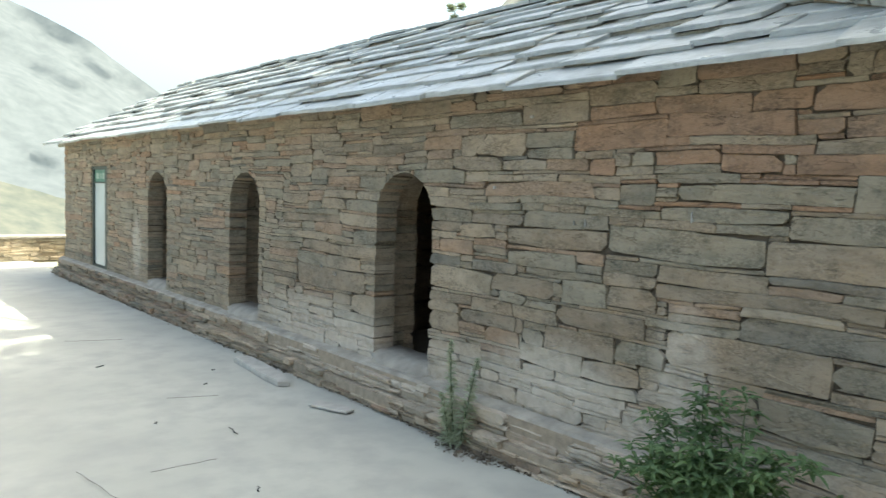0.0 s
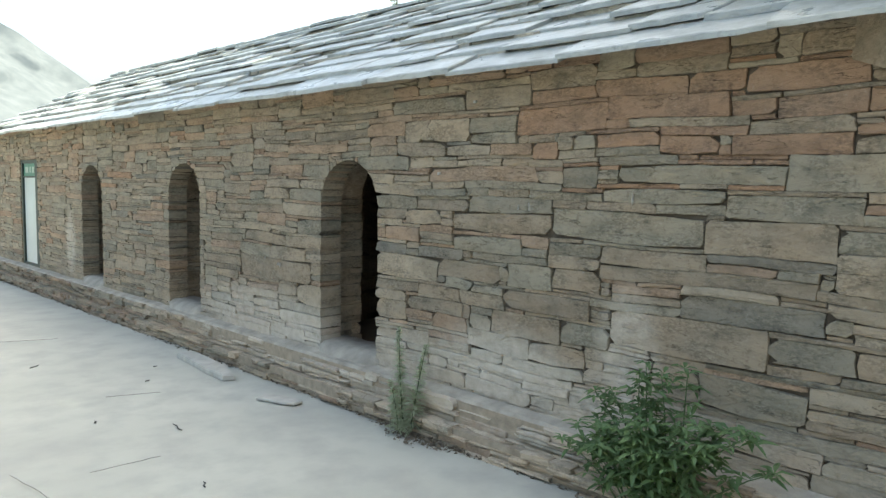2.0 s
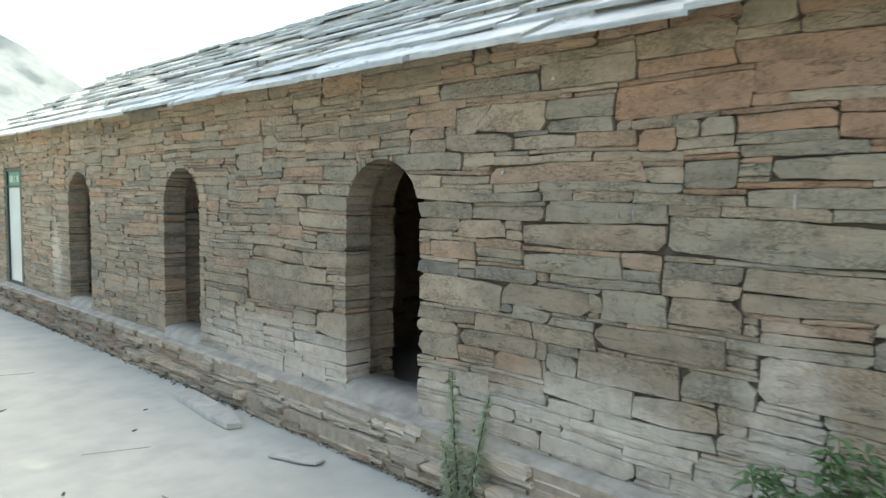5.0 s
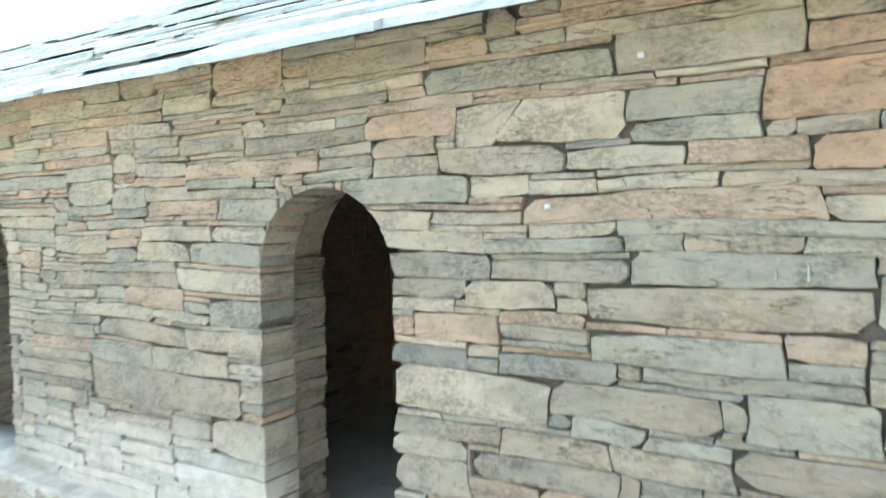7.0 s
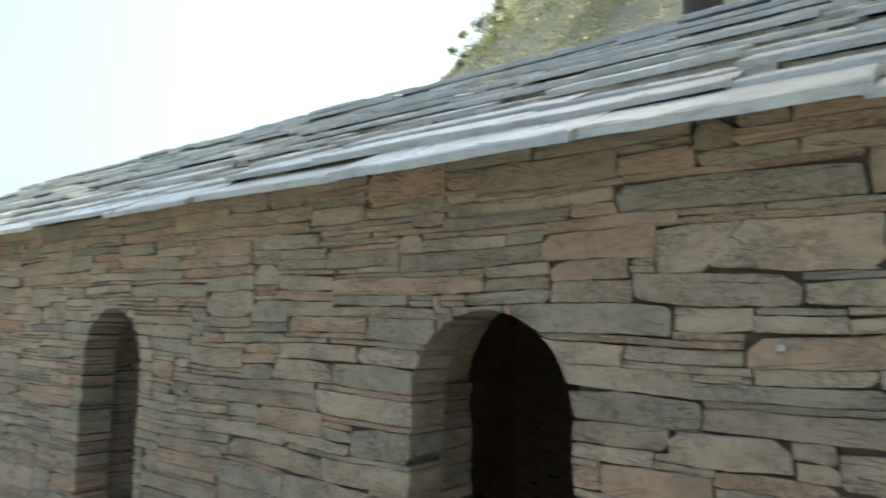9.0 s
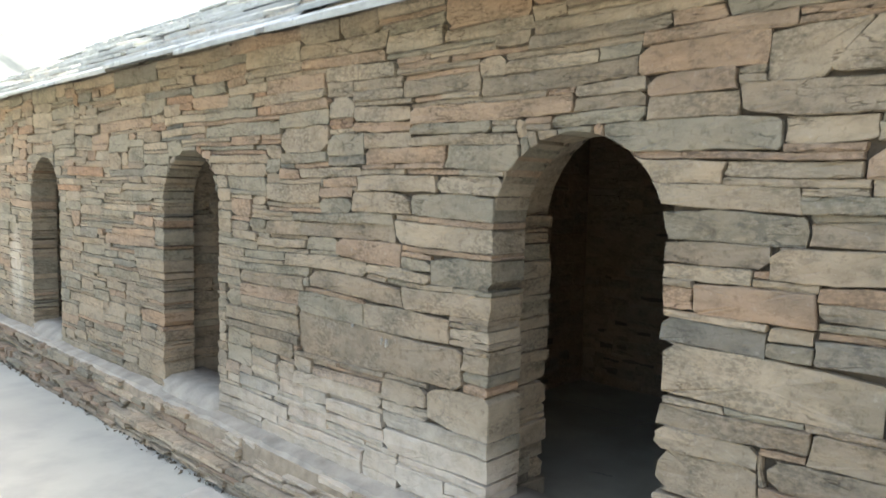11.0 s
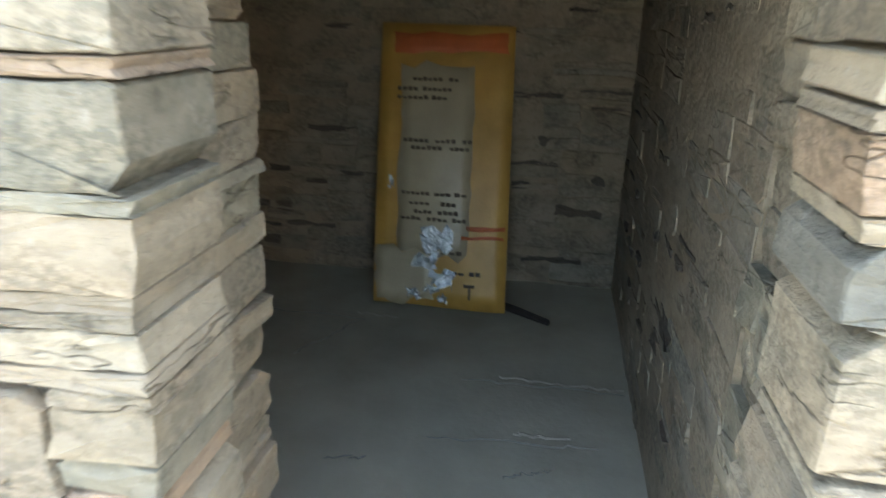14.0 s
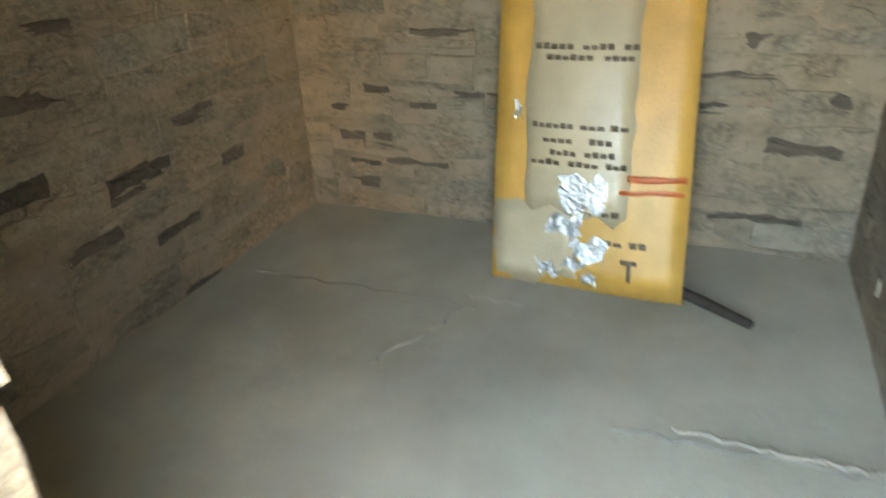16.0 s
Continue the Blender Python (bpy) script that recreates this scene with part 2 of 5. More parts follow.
DARK_WOOD = plain_mat("dark_wood", (0.035, 0.028, 0.024), 0.6, 30.0, 0.4)
RAFTER = plain_mat("dull_brown_ceiling", (0.22, 0.18, 0.14), 0.9, 5.0, 0.4)


def leaf_mat(name, colour, bright, thin):
    """A leaf that lets some light through from behind."""
    m, nt, b = mat_base(name)
    n = noise_fac(nt, 9.0, 4.0)
    c = ramp(nt, n, [(0.3, colour), (0.7, bright)])
    nt.links.new(c, b.inputs["Base Color"])
    b.inputs["Roughness"].default_value = 0.55
    tr = nt.nodes.new("ShaderNodeBsdfTranslucent")
    nt.links.new(mixc(nt, 1.0, c, (1.25, 1.3, 0.9), "MULTIPLY"), tr.inputs["Color"])
    mx = nt.nodes.new("ShaderNodeMixShader")
    mx.inputs[0].default_value = thin
    nt.links.new(b.outputs[0], mx.inputs[1])
    nt.links.new(tr.outputs[0], mx.inputs[2])
    nt.links.new(mx.outputs[0], nt.nodes["Material Output"].inputs["Surface"])
    return m


NEEDLES = leaf_mat("pine_needles", (0.07, 0.105, 0.045), (0.12, 0.15, 0.06), 0.4)
LEAF = leaf_mat("bush_leaf", (0.085, 0.15, 0.065), (0.16, 0.235, 0.11), 0.35)
WEED = leaf_mat("weed_leaf", (0.33, 0.38, 0.29), (0.44, 0.47, 0.38), 0.4)
# scrub greyed and far needles lightened: haze put into the leaf colours
SCRUB = leaf_mat("scrub_leaves", (0.16, 0.175, 0.11), (0.26, 0.265, 0.18), 0.3)
HAZED_NEEDLES = leaf_mat("hazed_pine_needles", (0.15, 0.185, 0.13), (0.22, 0.25, 0.18), 0.4)


def concrete_mat():
    m, nt, b = mat_base("courtyard_concrete")
    big, mid, fine = noise_fac(nt, 0.55, 5.0), noise_fac(nt, 3.5, 5.0), noise_fac(nt, 160.0, 3.0)
    c = ramp(nt, big, [(0.32, (0.382, 0.381, 0.330)), (0.66, (0.495, 0.495, 0.432))])
    c = mixc(nt, ramp(nt, mid, [(0.42, (0, 0, 0)), (0.68, (0.7, 0.7, 0.7))]), c, (0.34, 0.33, 0.30))
    c = mixc(nt, math_node(nt, "MULTIPLY", fine, 0.35), c, (0.36, 0.36, 0.35))
    nt.links.new(c, b.inputs["Base Color"])
    b.inputs["Roughness"].default_value = 0.8
    bump(nt, b, [(mid, 0.01, 0.35), (fine, 0.002, 0.5)])
    return m


CONCRETE = concrete_mat()


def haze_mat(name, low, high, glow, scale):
    """A far mountainside beyond the haze: a dull surface with the air in front of it painted on as glow."""
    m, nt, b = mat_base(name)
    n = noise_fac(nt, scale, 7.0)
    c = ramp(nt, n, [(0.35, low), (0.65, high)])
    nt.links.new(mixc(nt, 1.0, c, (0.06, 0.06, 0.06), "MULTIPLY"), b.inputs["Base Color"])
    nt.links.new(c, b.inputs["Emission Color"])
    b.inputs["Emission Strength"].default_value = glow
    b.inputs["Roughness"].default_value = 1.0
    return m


# ---------------------------------------------------------------- mesh helpers
def mesh_of(name, verts, faces, mats, idx=None, smooth=False):
    me = bpy.data.meshes.new(name)
    me.from_pydata([tuple(v) for v in verts], [], faces)
    for m in mats:
        me.materials.append(m)
    if idx is not None:
        me.polygons.foreach_set("material_index", idx)
    if smooth:
        me.polygons.foreach_set("use_smooth", [True] * len(faces))
    me.update()
    return me


def solid(name, verts, faces, mat, parent=None, label="", smooth=False):
    ob = new(name, mesh_of(name, verts, faces, [mat], smooth=smooth))
    if parent:
        ob.parent = parent
    if label:
        ob["label"] = label
    return ob


def box_geo(x0, x1, y0, y1, z0, z1):
    v = [(x, y, z) for z in (z0, z1) for y in (y0, y1) for x in (x0, x1)]
    f = [(0, 2, 3, 1), (4, 5, 7, 6), (0, 1, 5, 4), (2, 6, 7, 3), (0, 4, 6, 2), (1, 3, 7, 5)]
    return v, f


def bevel_box(name, x0, x1, y0, y1, z0, z1, mat, parent=None, label="", bev=0.006):
    bm = bmesh.new()
    bmesh.ops.create_cube(bm, size=1)
    for v in bm.verts:
        v.co = Vector(((x0 + x1) / 2 + v.co.x * (x1 - x0), (y0 + y1) / 2 + v.co.y * (y1 - y0), (z0 + z1) / 2 + v.co.z * (z1 - z0)))
    bmesh.ops.bevel(bm, geom=bm.edges[:], offset=bev, segments=2, affect="EDGES")
    me = bpy.data.meshes.new(name)
    bm.to_mesh(me)
    bm.free()
    me.materials.append(mat)
    ob = new(name, me)
    if parent:
        ob.parent = parent
    if label:
        ob["label"] = label
    return ob


def join_geo(parts):
    V, F = [], []
    for v, f in parts:
        o = len(V)
        V += list(v)
        F += [tuple(i + o for i in q) for q in f]
    return V, F


def tube_geo(pts, radii, n=8):
    """A tapered tube along points."""
    V, F = [], []
    up = Vector((0.3, 0.2, 1)).normalized()
    for i, p in enumerate(pts):
        d = (Vector(pts[min(i + 1, len(pts) - 1)]) - Vector(pts[max(i - 1, 0)])).normalized()
        a = d.cross(up if abs(d.dot(up)) < 0.95 else Vector((1, 0, 0))).normalized()
        b = d.cross(a)
        for k in range(n):
            t = 2 * math.pi * k / n
            V.append(Vector(p) + (a * math.cos(t) + b * math.sin(t)) * radii[i])
    for i in range(len(pts) - 1):
        for k in range(n):
            F.append((i * n + k, i * n + (k + 1) % n, (i + 1) * n + (k + 1) % n, (i + 1) * n + k))
    F.append(tuple(range(n))[::-1])
    F.append(tuple((len(pts) - 1) * n + k for k in range(n)))
    return V, F


rng = random.Random(7)


def pack(cols, rows, free, fixed, heights, lengths):
    """Rubble courses on a grid of cells: free[r, c] cells are filled from the bottom with stones (c0, c1, r0, r1, tone)."""
    out = []
    for c0, c1, r0, r1, tone in fixed:
        c0, r0, c1, r1 = max(c0, 0), max(r0, 0), min(c1, cols), min(r1, rows)
        if c1 > c0 and r1 > r0:
            out.append((c0, c1, r0, r1, tone))
            free[r0:r1, c0:c1] = False
    for r in range(rows):
        c = 0
        while c < cols:
            if not free[r, c]:
                c += 1
                continue
            h = min(rng.choices(heights[0], heights[1])[0], rows - r)
            want = int(rng.uniform(*lengths) * (0.75 + 0.16 * h))
            n = 0
            while c + n < cols and n < want and free[r, c + n]:
                n += 1
            rest = 0
            while c + n + rest < cols and rest < 6 and free[r, c + n + rest]:
                rest += 1
            if rest < 5:
                n += rest
            hh = 1
            while hh < h and free[r + hh, c:c + n].all():
                hh += 1
            if 0 < rows - r - hh < 2 and free[r + hh:rows, c:c + n].all():
                hh = rows - r
            out.append((c, c + n, r, r + hh, ""))
            free[r:r + hh, c:c + n] = False
            c += n
    return out


def stone_geo(u0, u1, v0, v1, proud, depth, fit_point=None, rough=1.0):
    """A dressed rubble stone in wall coordinates (u along, v up, n out): ragged outline, soft shoulder, uneven face."""
    L, H = u1 - u0, v1 - v0
    j = min(0.0038, 0.09 * H) * rough
    g = rng.choice((0.0003, 0.0006, 0.0012, 0.002)) * min(1.0, rough)
    u0, u1, v0, v1 = u0 + g, u1 - g, v0 + g * 0.6, v1 - g * 0.6
    nb = max(2, min(10, int(L / 0.055)))
    if fit_point and fit_point(u0, v0) != (u0, v0) or fit_point and fit_point(u1, v0) != (u1, v0):
        nb = max(nb, int(L / 0.035))
    u0, u1 = u0 + rng.choice((0, 0, 0.001, 0.003)) * rough, u1 - rng.choice((0, 0, 0.001, 0.004)) * rough
    cr = [min(0.035, 0.3 * L, H * rng.choice((0.02, 0.03, 0.04, 0.06, 0.10, 0.3))) for _ in range(4)]
    lean = rng.uniform(-0.07, 0.07) * H
    wedge_a, wedge_b = (rng.choice((0, 0, 0, 0, 0, 0, 0.08, 0.16)) * H * min(1.0, rough) for _ in range(2))
    drop_a, drop_b = (rng.choice((0, 0, 0, 0, 0, 0, 0.06, 0.12)) * H * min(1.0, rough) for _ in range(2))

    def low(t):
        return v0 + drop_a * max(0.0, 1 - t * 2.2) + drop_b * max(0.0, t * 2.2 - 1.2)

    def top(t):
        return v1 - wedge_a * max(0.0, 1 - t * 2.2) - wedge_b * max(0.0, t * 2.2 - 1.2)

    pts = [(u0 + cr[0] * 1.3, low(0))]
    for i in range(1, nb):
        t = (i + rng.uniform(-0.3, 0.3)) / nb
        pts.append((u0 + t * L, low(t)))
    pts += [(u1 - cr[1] * 1.3, low(1)), (u1, low(1) + cr[1]), (u1 + lean * 0.5 + rng.uniform(-0.6, 0.3) * j, (v0 + v1) / 2), (u1 + min(0, lean), top(1) - cr[2]), (u1 - cr[2] * 1.3 + min(0, lean), top(1))]
    for i in range(1, nb):
        t = 1 - (i + rng.uniform(-0.3, 0.3)) / nb
        pts.append((u0 + t * L, top(t)))
    lean = rng.uniform(-0.07, 0.07) * H
    pts += [(u0 + cr[3] * 1.3 + max(0, lean), top(0)), (u0 + max(0, lean), top(0) - cr[3]), (u0 + lean * 0.5 - rng.uniform(-0.6, 0.3) * j, (v0 + v1) / 2), (u0, low(0) + cr[0])]
    pts = [(a + rng.uniform(-j, j) * 0.6, b + rng.uniform(-j, j) * 0.55) for a, b in pts]
    if fit_point:
        pts = [fit_point(a, b) for a, b in pts]
    n = len(pts)
    cu, cv = sum(p[0] for p in pts) / n, sum(p[1] for p in pts) / n
    bev = min(0.0028, H * 0.09)
    tilt_u, tilt_v = rng.uniform(-0.012, 0.012) * rough, rng.uniform(-0.006, 0.006) * rough
    V, F = [], []
    for p in pts:
        V.append((p[0], p[1], -depth))
    for p in pts:
        V.append((p[0], p[1], proud - bev * 1.2))
    for p in pts:
        du, dv = cu - p[0], cv - p[1]
        s = bev / max(abs(dv), bev) if abs(dv) * L > abs(du) * H else bev / max(abs(du), bev)
        a, b = p[0] + max(-bev, min(bev, du * s)), p[1] + max(-bev, min(bev, dv * s))
        V.append((a, b, proud + tilt_u * (a - cu) / max(L, 0.01) + tilt_v * (b - cv) / max(H, 0.01) + rng.uniform(-0.003, 0.003) * rough))
    V.append((cu, cv, proud + rng.uniform(-0.002, 0.005) * rough))
    for k in range(2):
        for i in range(n):
            F.append((k * n + i, k * n + (i + 1) % n, (k + 1) * n + (i + 1) % n, (k + 1) * n + i))
    for i in range(n):
        F.append((2 * n + i, 2 * n + (i + 1) % n, 3 * n))
    return V, F


def place(V, origin, U, W, N):
    o, U, W, N = Vector(origin), Vector(U), Vector(W), Vector(N)
    return [o + U * a + W * b + N * c for a, b, c in V]


def stone_object(name, V, F, mat, parent):
    c = sum((Vector(v) for v in V), Vector()) / len(V)
    ob = new(name, mesh_of(name, [Vector(v) - c for v in V], F, [mat]))
    ob.location = c
    ob.parent = parent
    return ob


def setting(name, label, category, verts=None, faces=None, mat=None):
    ob = new(name, mesh_of(name, verts, faces, [mat]) if verts else None)
    return tagged(ob, label, category, kind="structure")


# ---------------------------------------------------------------- plan, metres
WALL_X, WALL_IN = 3.55, 4.02          # outer face and inner face of the long wall
Y_NEAR, Y_FAR = -3.0, 14.63           # ends of the building
EAVE_Z, RIDGE_X, RIDGE_Z = 2.25, 5.9, 3.70
SILL_Z, SPRING_Z, HALF = 0.365, 1.45, 0.335
DOORS = (4.972, 7.62, 10.10)          # middles of the arched openings
BACK_X, CELL_FLOOR_Z = 6.05, 0.20
GLASS_DOOR = (12.22, 13.0, 0.28, 1.88)


def arch_geo(yc, half, x0, x1, z0, zs, y_lo, y_hi, z_top, seg=14):
    """A stretch of wall from y_lo to y_hi with one arched opening in it."""
    arc = [(yc + half * math.cos(math.pi * i / seg), zs + half * math.sin(math.pi * i / seg)) for i in range(seg + 1)]
    left = [(yc - half, z0)] + arc[::-1] + [(yc + half, z0)]
    V, F = [], []
    for x in (x0, x1):
        for y, z in left:
            V.append((x, y, z))
        for y, z in left:
            V.append((x, min(max(y_lo + (y - (yc - half)) / (2 * half) * (y_hi - y_lo), y_lo), y_hi), z_top if z > z0 + 0.001 else z0))
    n = len(left)
    # the outer corners carry the jambs down to z0
    for s in (0, 2 * n):
        V[s + n] = (V[s + n][0], y_lo, z0)
        V[s + n + 1] = (V[s + n + 1][0], y_lo, z_top)
        V[s + 2 * n - 2] = (V[s + 2 * n - 2][0], y_hi, z_top)
        V[s + 2 * n - 1] = (V[s + 2 * n - 1][0], y_hi, z0)
    for i in range(n - 1):
        F.append((i, i + 1, n + i + 1, n + i))
        F.append((2 * n + i, 3 * n + i, 3 * n + i + 1, 2 * n + i + 1))
        F.append((i, 2 * n + i, 2 * n + i + 1, i + 1))
        F.append((n + i, n + i + 1, 3 * n + i + 1, 3 * n + i))
    return V, F


# ---------------------------------------------------------------- ground and far land
gv, gf = [], []
GX = [-600, -200, -80, -40, -20] + [-12 + i for i in range(20)] + [12, 20, 40, 80, 200, 600]
GY = [-600, -200, -80, -40, -20] + [-12 + i for i in range(30)] + [20, 40, 80, 200, 600]
for y in GY:
    for x in GX:
        z = -0.03
        if y > 17.5:
            z -= min((y - 17.5) * 0.5, 60)
        if x < -12:
            z -= min((-12 - x) * 0.2, 40)
        gv.append((x, y, z))
for j in range(len(GY) - 1):
    for i in range(len(GX) - 1):
        a = j * len(GX) + i
        gf.append((a, a + 1, a + len(GX) + 1, a + len(GX)))
setting("ground", "scrubby valley land that falls away beyond the terrace", "ground", gv, gf, HILL)

cv_, cf_ = [], []
nx, ny = 62, 120
for j in range(ny + 1):
    for i in range(nx + 1):
        x, y = -12 + i * 0.25, -13 + j * 0.25
        cv_.append((x, y, 0.012 * (noise.noise(Vector((x * 0.5, y * 0.5, 1.0)))) + 0.004 * noise.noise(Vector((x * 2, y * 2, 4.0)))))
for j in range(ny):
    for i in range(nx):
        a = j * (nx + 1) + i
        cf_.append((a, a + 1, a + nx + 2, a + nx + 1))
pavement = setting("pavement", "pale grey concrete courtyard, dusty and worn", "pavement", cv_, cf_, CONCRETE)
pavement.data.polygons.foreach_set("use_smooth", [True] * len(cf_))


def ribbon(name, pts, width, z, mat, parent, label=""):
    V, F = [], []
    for i, (x, y) in enumerate(pts):
        w = width * (0.4 + 0.6 * rng.random()) * (0.3 if i in (0, len(pts) - 1) else 1)
        dx, dy = pts[min(i + 1, len(pts) - 1)][0] - pts[max(i - 1, 0)][0], pts[min(i + 1, len(pts) - 1)][1] - pts[max(i - 1, 0)][1]
        l = math.hypot(dx, dy) or 1
        V += [(x - dy / l * w, y + dx / l * w, z), (x + dy / l * w, y - dx / l * w, z), (x, y, z + 0.003)]
        if i:
            a = 3 * (i - 1)
            F += [(a, a + 2, a + 5, a + 3), (a + 2, a + 1, a + 4, a + 5)]
    return solid(name, V, F, mat, parent, label)


def wander(x0, y0, x1, y1, n, amp):
    return [(x0 + (x1 - x0) * i / n + rng.uniform(-amp, amp), y0 + (y1 - y0) * i / n + rng.uniform(-amp, amp)) for i in range(n + 1)]


CRACK = plain_mat("dirt_in_cracks", (0.24, 0.23, 0.21), 0.95, 20.0, 0.4)
for a in ((1.62, 4.75, 2.0, 4.72), (1.3, 5.0, 1.38, 4.4), (2.2, 6.1, 2.55, 5.95), (2.1, 8.6, 2.6, 8.4)):
    ribbon("crack", wander(*a, 7, 0.008), 0.004, 0.014, CRACK, pavement, "dirt-filled crack in the concrete")


def ridge_sheet(name, label, mat, profile, depth, base, rough, seedz):
    """A mountainside: columns from a base line up to a skyline given by (x, y, z) knots."""
    V, F = [], []
    cols, rows = 90, 26
    for i in range(cols + 1):
        t = i / cols * (len(profile) - 1)
        k = min(int(t), len(profile) - 2)
        p = Vector(profile[k]).lerp(Vector(profile[k + 1]), t - k)
        out = Vector((p.x, p.y, 0)).normalized()
        for j in range(rows + 1):
            s = j / rows
            q = p - out * depth * (1 - s) ** 1.2
            z = base + (p.z - base) * s
            nz = noise.fractal(Vector((q.x, q.y, z)) / (depth * 0.18) + Vector((0, 0, seedz)), 1.0, 2.0, 5)
            V.append((q.x + out.x * nz * depth * rough, q.y + out.y * nz * depth * rough, z + nz * depth * rough * (0.25 if s < 1 else 0.12)))
    for i in range(cols):
        for j in range(rows):
            a = i * (rows + 1) + j
            F.append((a, a + rows + 1, a + rows + 2, a + 1))
    ob = setting(name, label, "mountain", V, F, mat)
    ob.data.polygons.foreach_set("use_smooth", [True] * len(F))
    return ob


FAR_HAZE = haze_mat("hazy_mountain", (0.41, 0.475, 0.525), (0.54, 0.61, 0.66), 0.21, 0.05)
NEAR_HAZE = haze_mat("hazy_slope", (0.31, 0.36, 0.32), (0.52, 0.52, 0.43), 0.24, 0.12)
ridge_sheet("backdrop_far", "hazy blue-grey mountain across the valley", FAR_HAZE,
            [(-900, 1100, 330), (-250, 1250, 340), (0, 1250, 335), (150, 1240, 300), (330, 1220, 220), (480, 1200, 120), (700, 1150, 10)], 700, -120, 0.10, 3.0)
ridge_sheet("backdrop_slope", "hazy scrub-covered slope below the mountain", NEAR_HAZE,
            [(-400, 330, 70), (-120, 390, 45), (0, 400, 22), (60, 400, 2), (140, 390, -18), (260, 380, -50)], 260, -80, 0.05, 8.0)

# unseen wall added to keep low south-west sky light out of the cell
V, F = join_geo([box_geo(-9.0, 2.2, -6.5, -5.9, -0.05, 5.2), box_geo(-9.0, -8.4, -5.9, -1.0, -0.05, 5.2)])
setting("wall_terrace", "unseen plain stone wall added to block low sky light from the south-west", "wall", V, F, PARAPET)

# hillside behind the building, with scrub on it
def hill_z(x, y):
    up = max(0.0, min(1.0, (x - 12.5) / 17.5))
    top = max(0.0, min(26.0, 16.8 + 0.8 * (23.0 - y)))
    return -0.2 + up * top + noise.fractal(Vector((x * 0.16, y * 0.16, 2.0)), 1.0, 2.0, 4) * 1.2 * up


hv, hf = [], []
for i in range(41):
    for j in range(31):
        x, y = 12.5 + i * 0.9, -20 + j * 2.2
        hv.append((x, y, hill_z(x, y)))
for i in range(40):
    for j in range(30):
        a = i * 31 + j
        hf.append((a, a + 31, a + 32, a + 1))
setting("hillside", "steep rocky hillside with dry scrub", "hillside", hv, hf, HILL)

# ---------------------------------------------------------------- the long stone wall
wall_core = []
spans = [(Y_NEAR, 6.3), (6.3, 8.9), (8.9, 11.4)]
for yc, (a, b) in zip(DOORS, spans):
    wall_core.append(arch_geo(yc, HALF + 0.03, WALL_X + 0.024, WALL_X + 0.19, 0.0, SPRING_Z, a, b, EAVE_Z))
    wall_core.append(arch_geo(yc, HALF + 0.115, WALL_X + 0.19, WALL_IN, 0.0, SPRING_Z - 0.03, a, b, EAVE_Z))
gy0, gy1, gz0, gz1 = GLASS_DOOR
wall_core.append(box_geo(WALL_X + 0.024, WALL_IN, 11.4, gy0, 0, EAVE_Z))
wall_core.append(box_geo(WALL_X + 0.024, WALL_IN, gy1, Y_FAR - 0.02, 0, EAVE_Z))
wall_core.append(box_geo(WALL_X + 0.024, WALL_IN, gy0, gy1, 0, gz0))
wall_core.append(box_geo(WALL_X + 0.024, WALL_IN, gy0, gy1, gz1, EAVE_Z))
V, F = join_geo(wall_core)
wall_long = setting("wall_west", "long dry-laid wall of brown and grey flat stones with arched openings", "wall", V, F, MORTAR)

DY, DZ, Z0 = 0.02, 0.0235, 0.295
COLS, ROWS_N = int((Y_FAR - Y_NEAR) / DY), int((2.345 - Z0) / DZ)
free = np.ones((ROWS_N, COLS), bool)


def inside(y, z, shrink):
    for yc in DOORS:
        d = abs(y - yc)
        if (z < SPRING_Z and d < HALF - shrink) or (z >= SPRING_Z and math.hypot(d, z - SPRING_Z) < HALF - shrink):
            return yc
    return None


for r in range(ROWS_N):
    for c in range(COLS):
        y, z = Y_NEAR + (c + 0.5) * DY, Z0 + (r + 0.5) * DZ
        if inside(y, z, 0.012) or (gy0 - 0.02 < y < gy1 + 0.02 and gz0 < z < gz1 + 0.02):
            free[r, c] = False

# stones that stand out by size or colour, on the grid of the courses: along from, to, up from, to
fixed = []


def lay(tone, cells):
    for a, b, low, high in cells:
        fixed.append((a, b, low, high, tone))


lay("warm", [
    (338, 353, 16, 20), (360, 377, 40, 44), (440, 461, 41, 45), (345, 360, 43, 45), (468, 490, 50, 51), (454, 467, 55, 57), (312, 355, 57, 61), (428, 452, 59, 62),
    (292, 303, 61, 62), (231, 257, 63, 67), (260, 274, 63, 67), (305, 314, 63, 67), (314, 330, 64, 67), (274, 293, 65, 68), (290, 320, 69, 75), (229, 247, 70, 74),
    (368, 387, 70, 74), (257, 290, 71, 76), (229, 254, 75, 80), (254, 268, 76, 80), (268, 293, 76, 80), (362, 374, 81, 84),
])
lay("grey", [
    (294, 323, 10, 13), (323, 336, 10, 13), (237, 261, 12, 19), (313, 337, 13, 18), (287, 302, 19, 24), (228, 246, 23, 28), (452, 476, 29, 33), (305, 322, 31, 37),
    (322, 325, 32, 36), (307, 336, 37, 39), (317, 344, 39, 43), (415, 431, 39, 44), (262, 306, 44, 51), (306, 338, 49, 53), (362, 383, 49, 53),
])
lay("grey", [
    (228, 257, 50, 55), (415, 437, 50, 54), (456, 468, 50, 53), (257, 290, 53, 56), (290, 315, 53, 55), (330, 339, 53, 55), (303, 340, 55, 57), (215, 244, 56, 63),
    (292, 303, 56, 61), (244, 286, 57, 61), (410, 428, 58, 62), (366, 393, 60, 64), (293, 300, 65, 68), (320, 338, 67, 70), (320, 338, 70, 74), (340, 374, 76, 80),
])
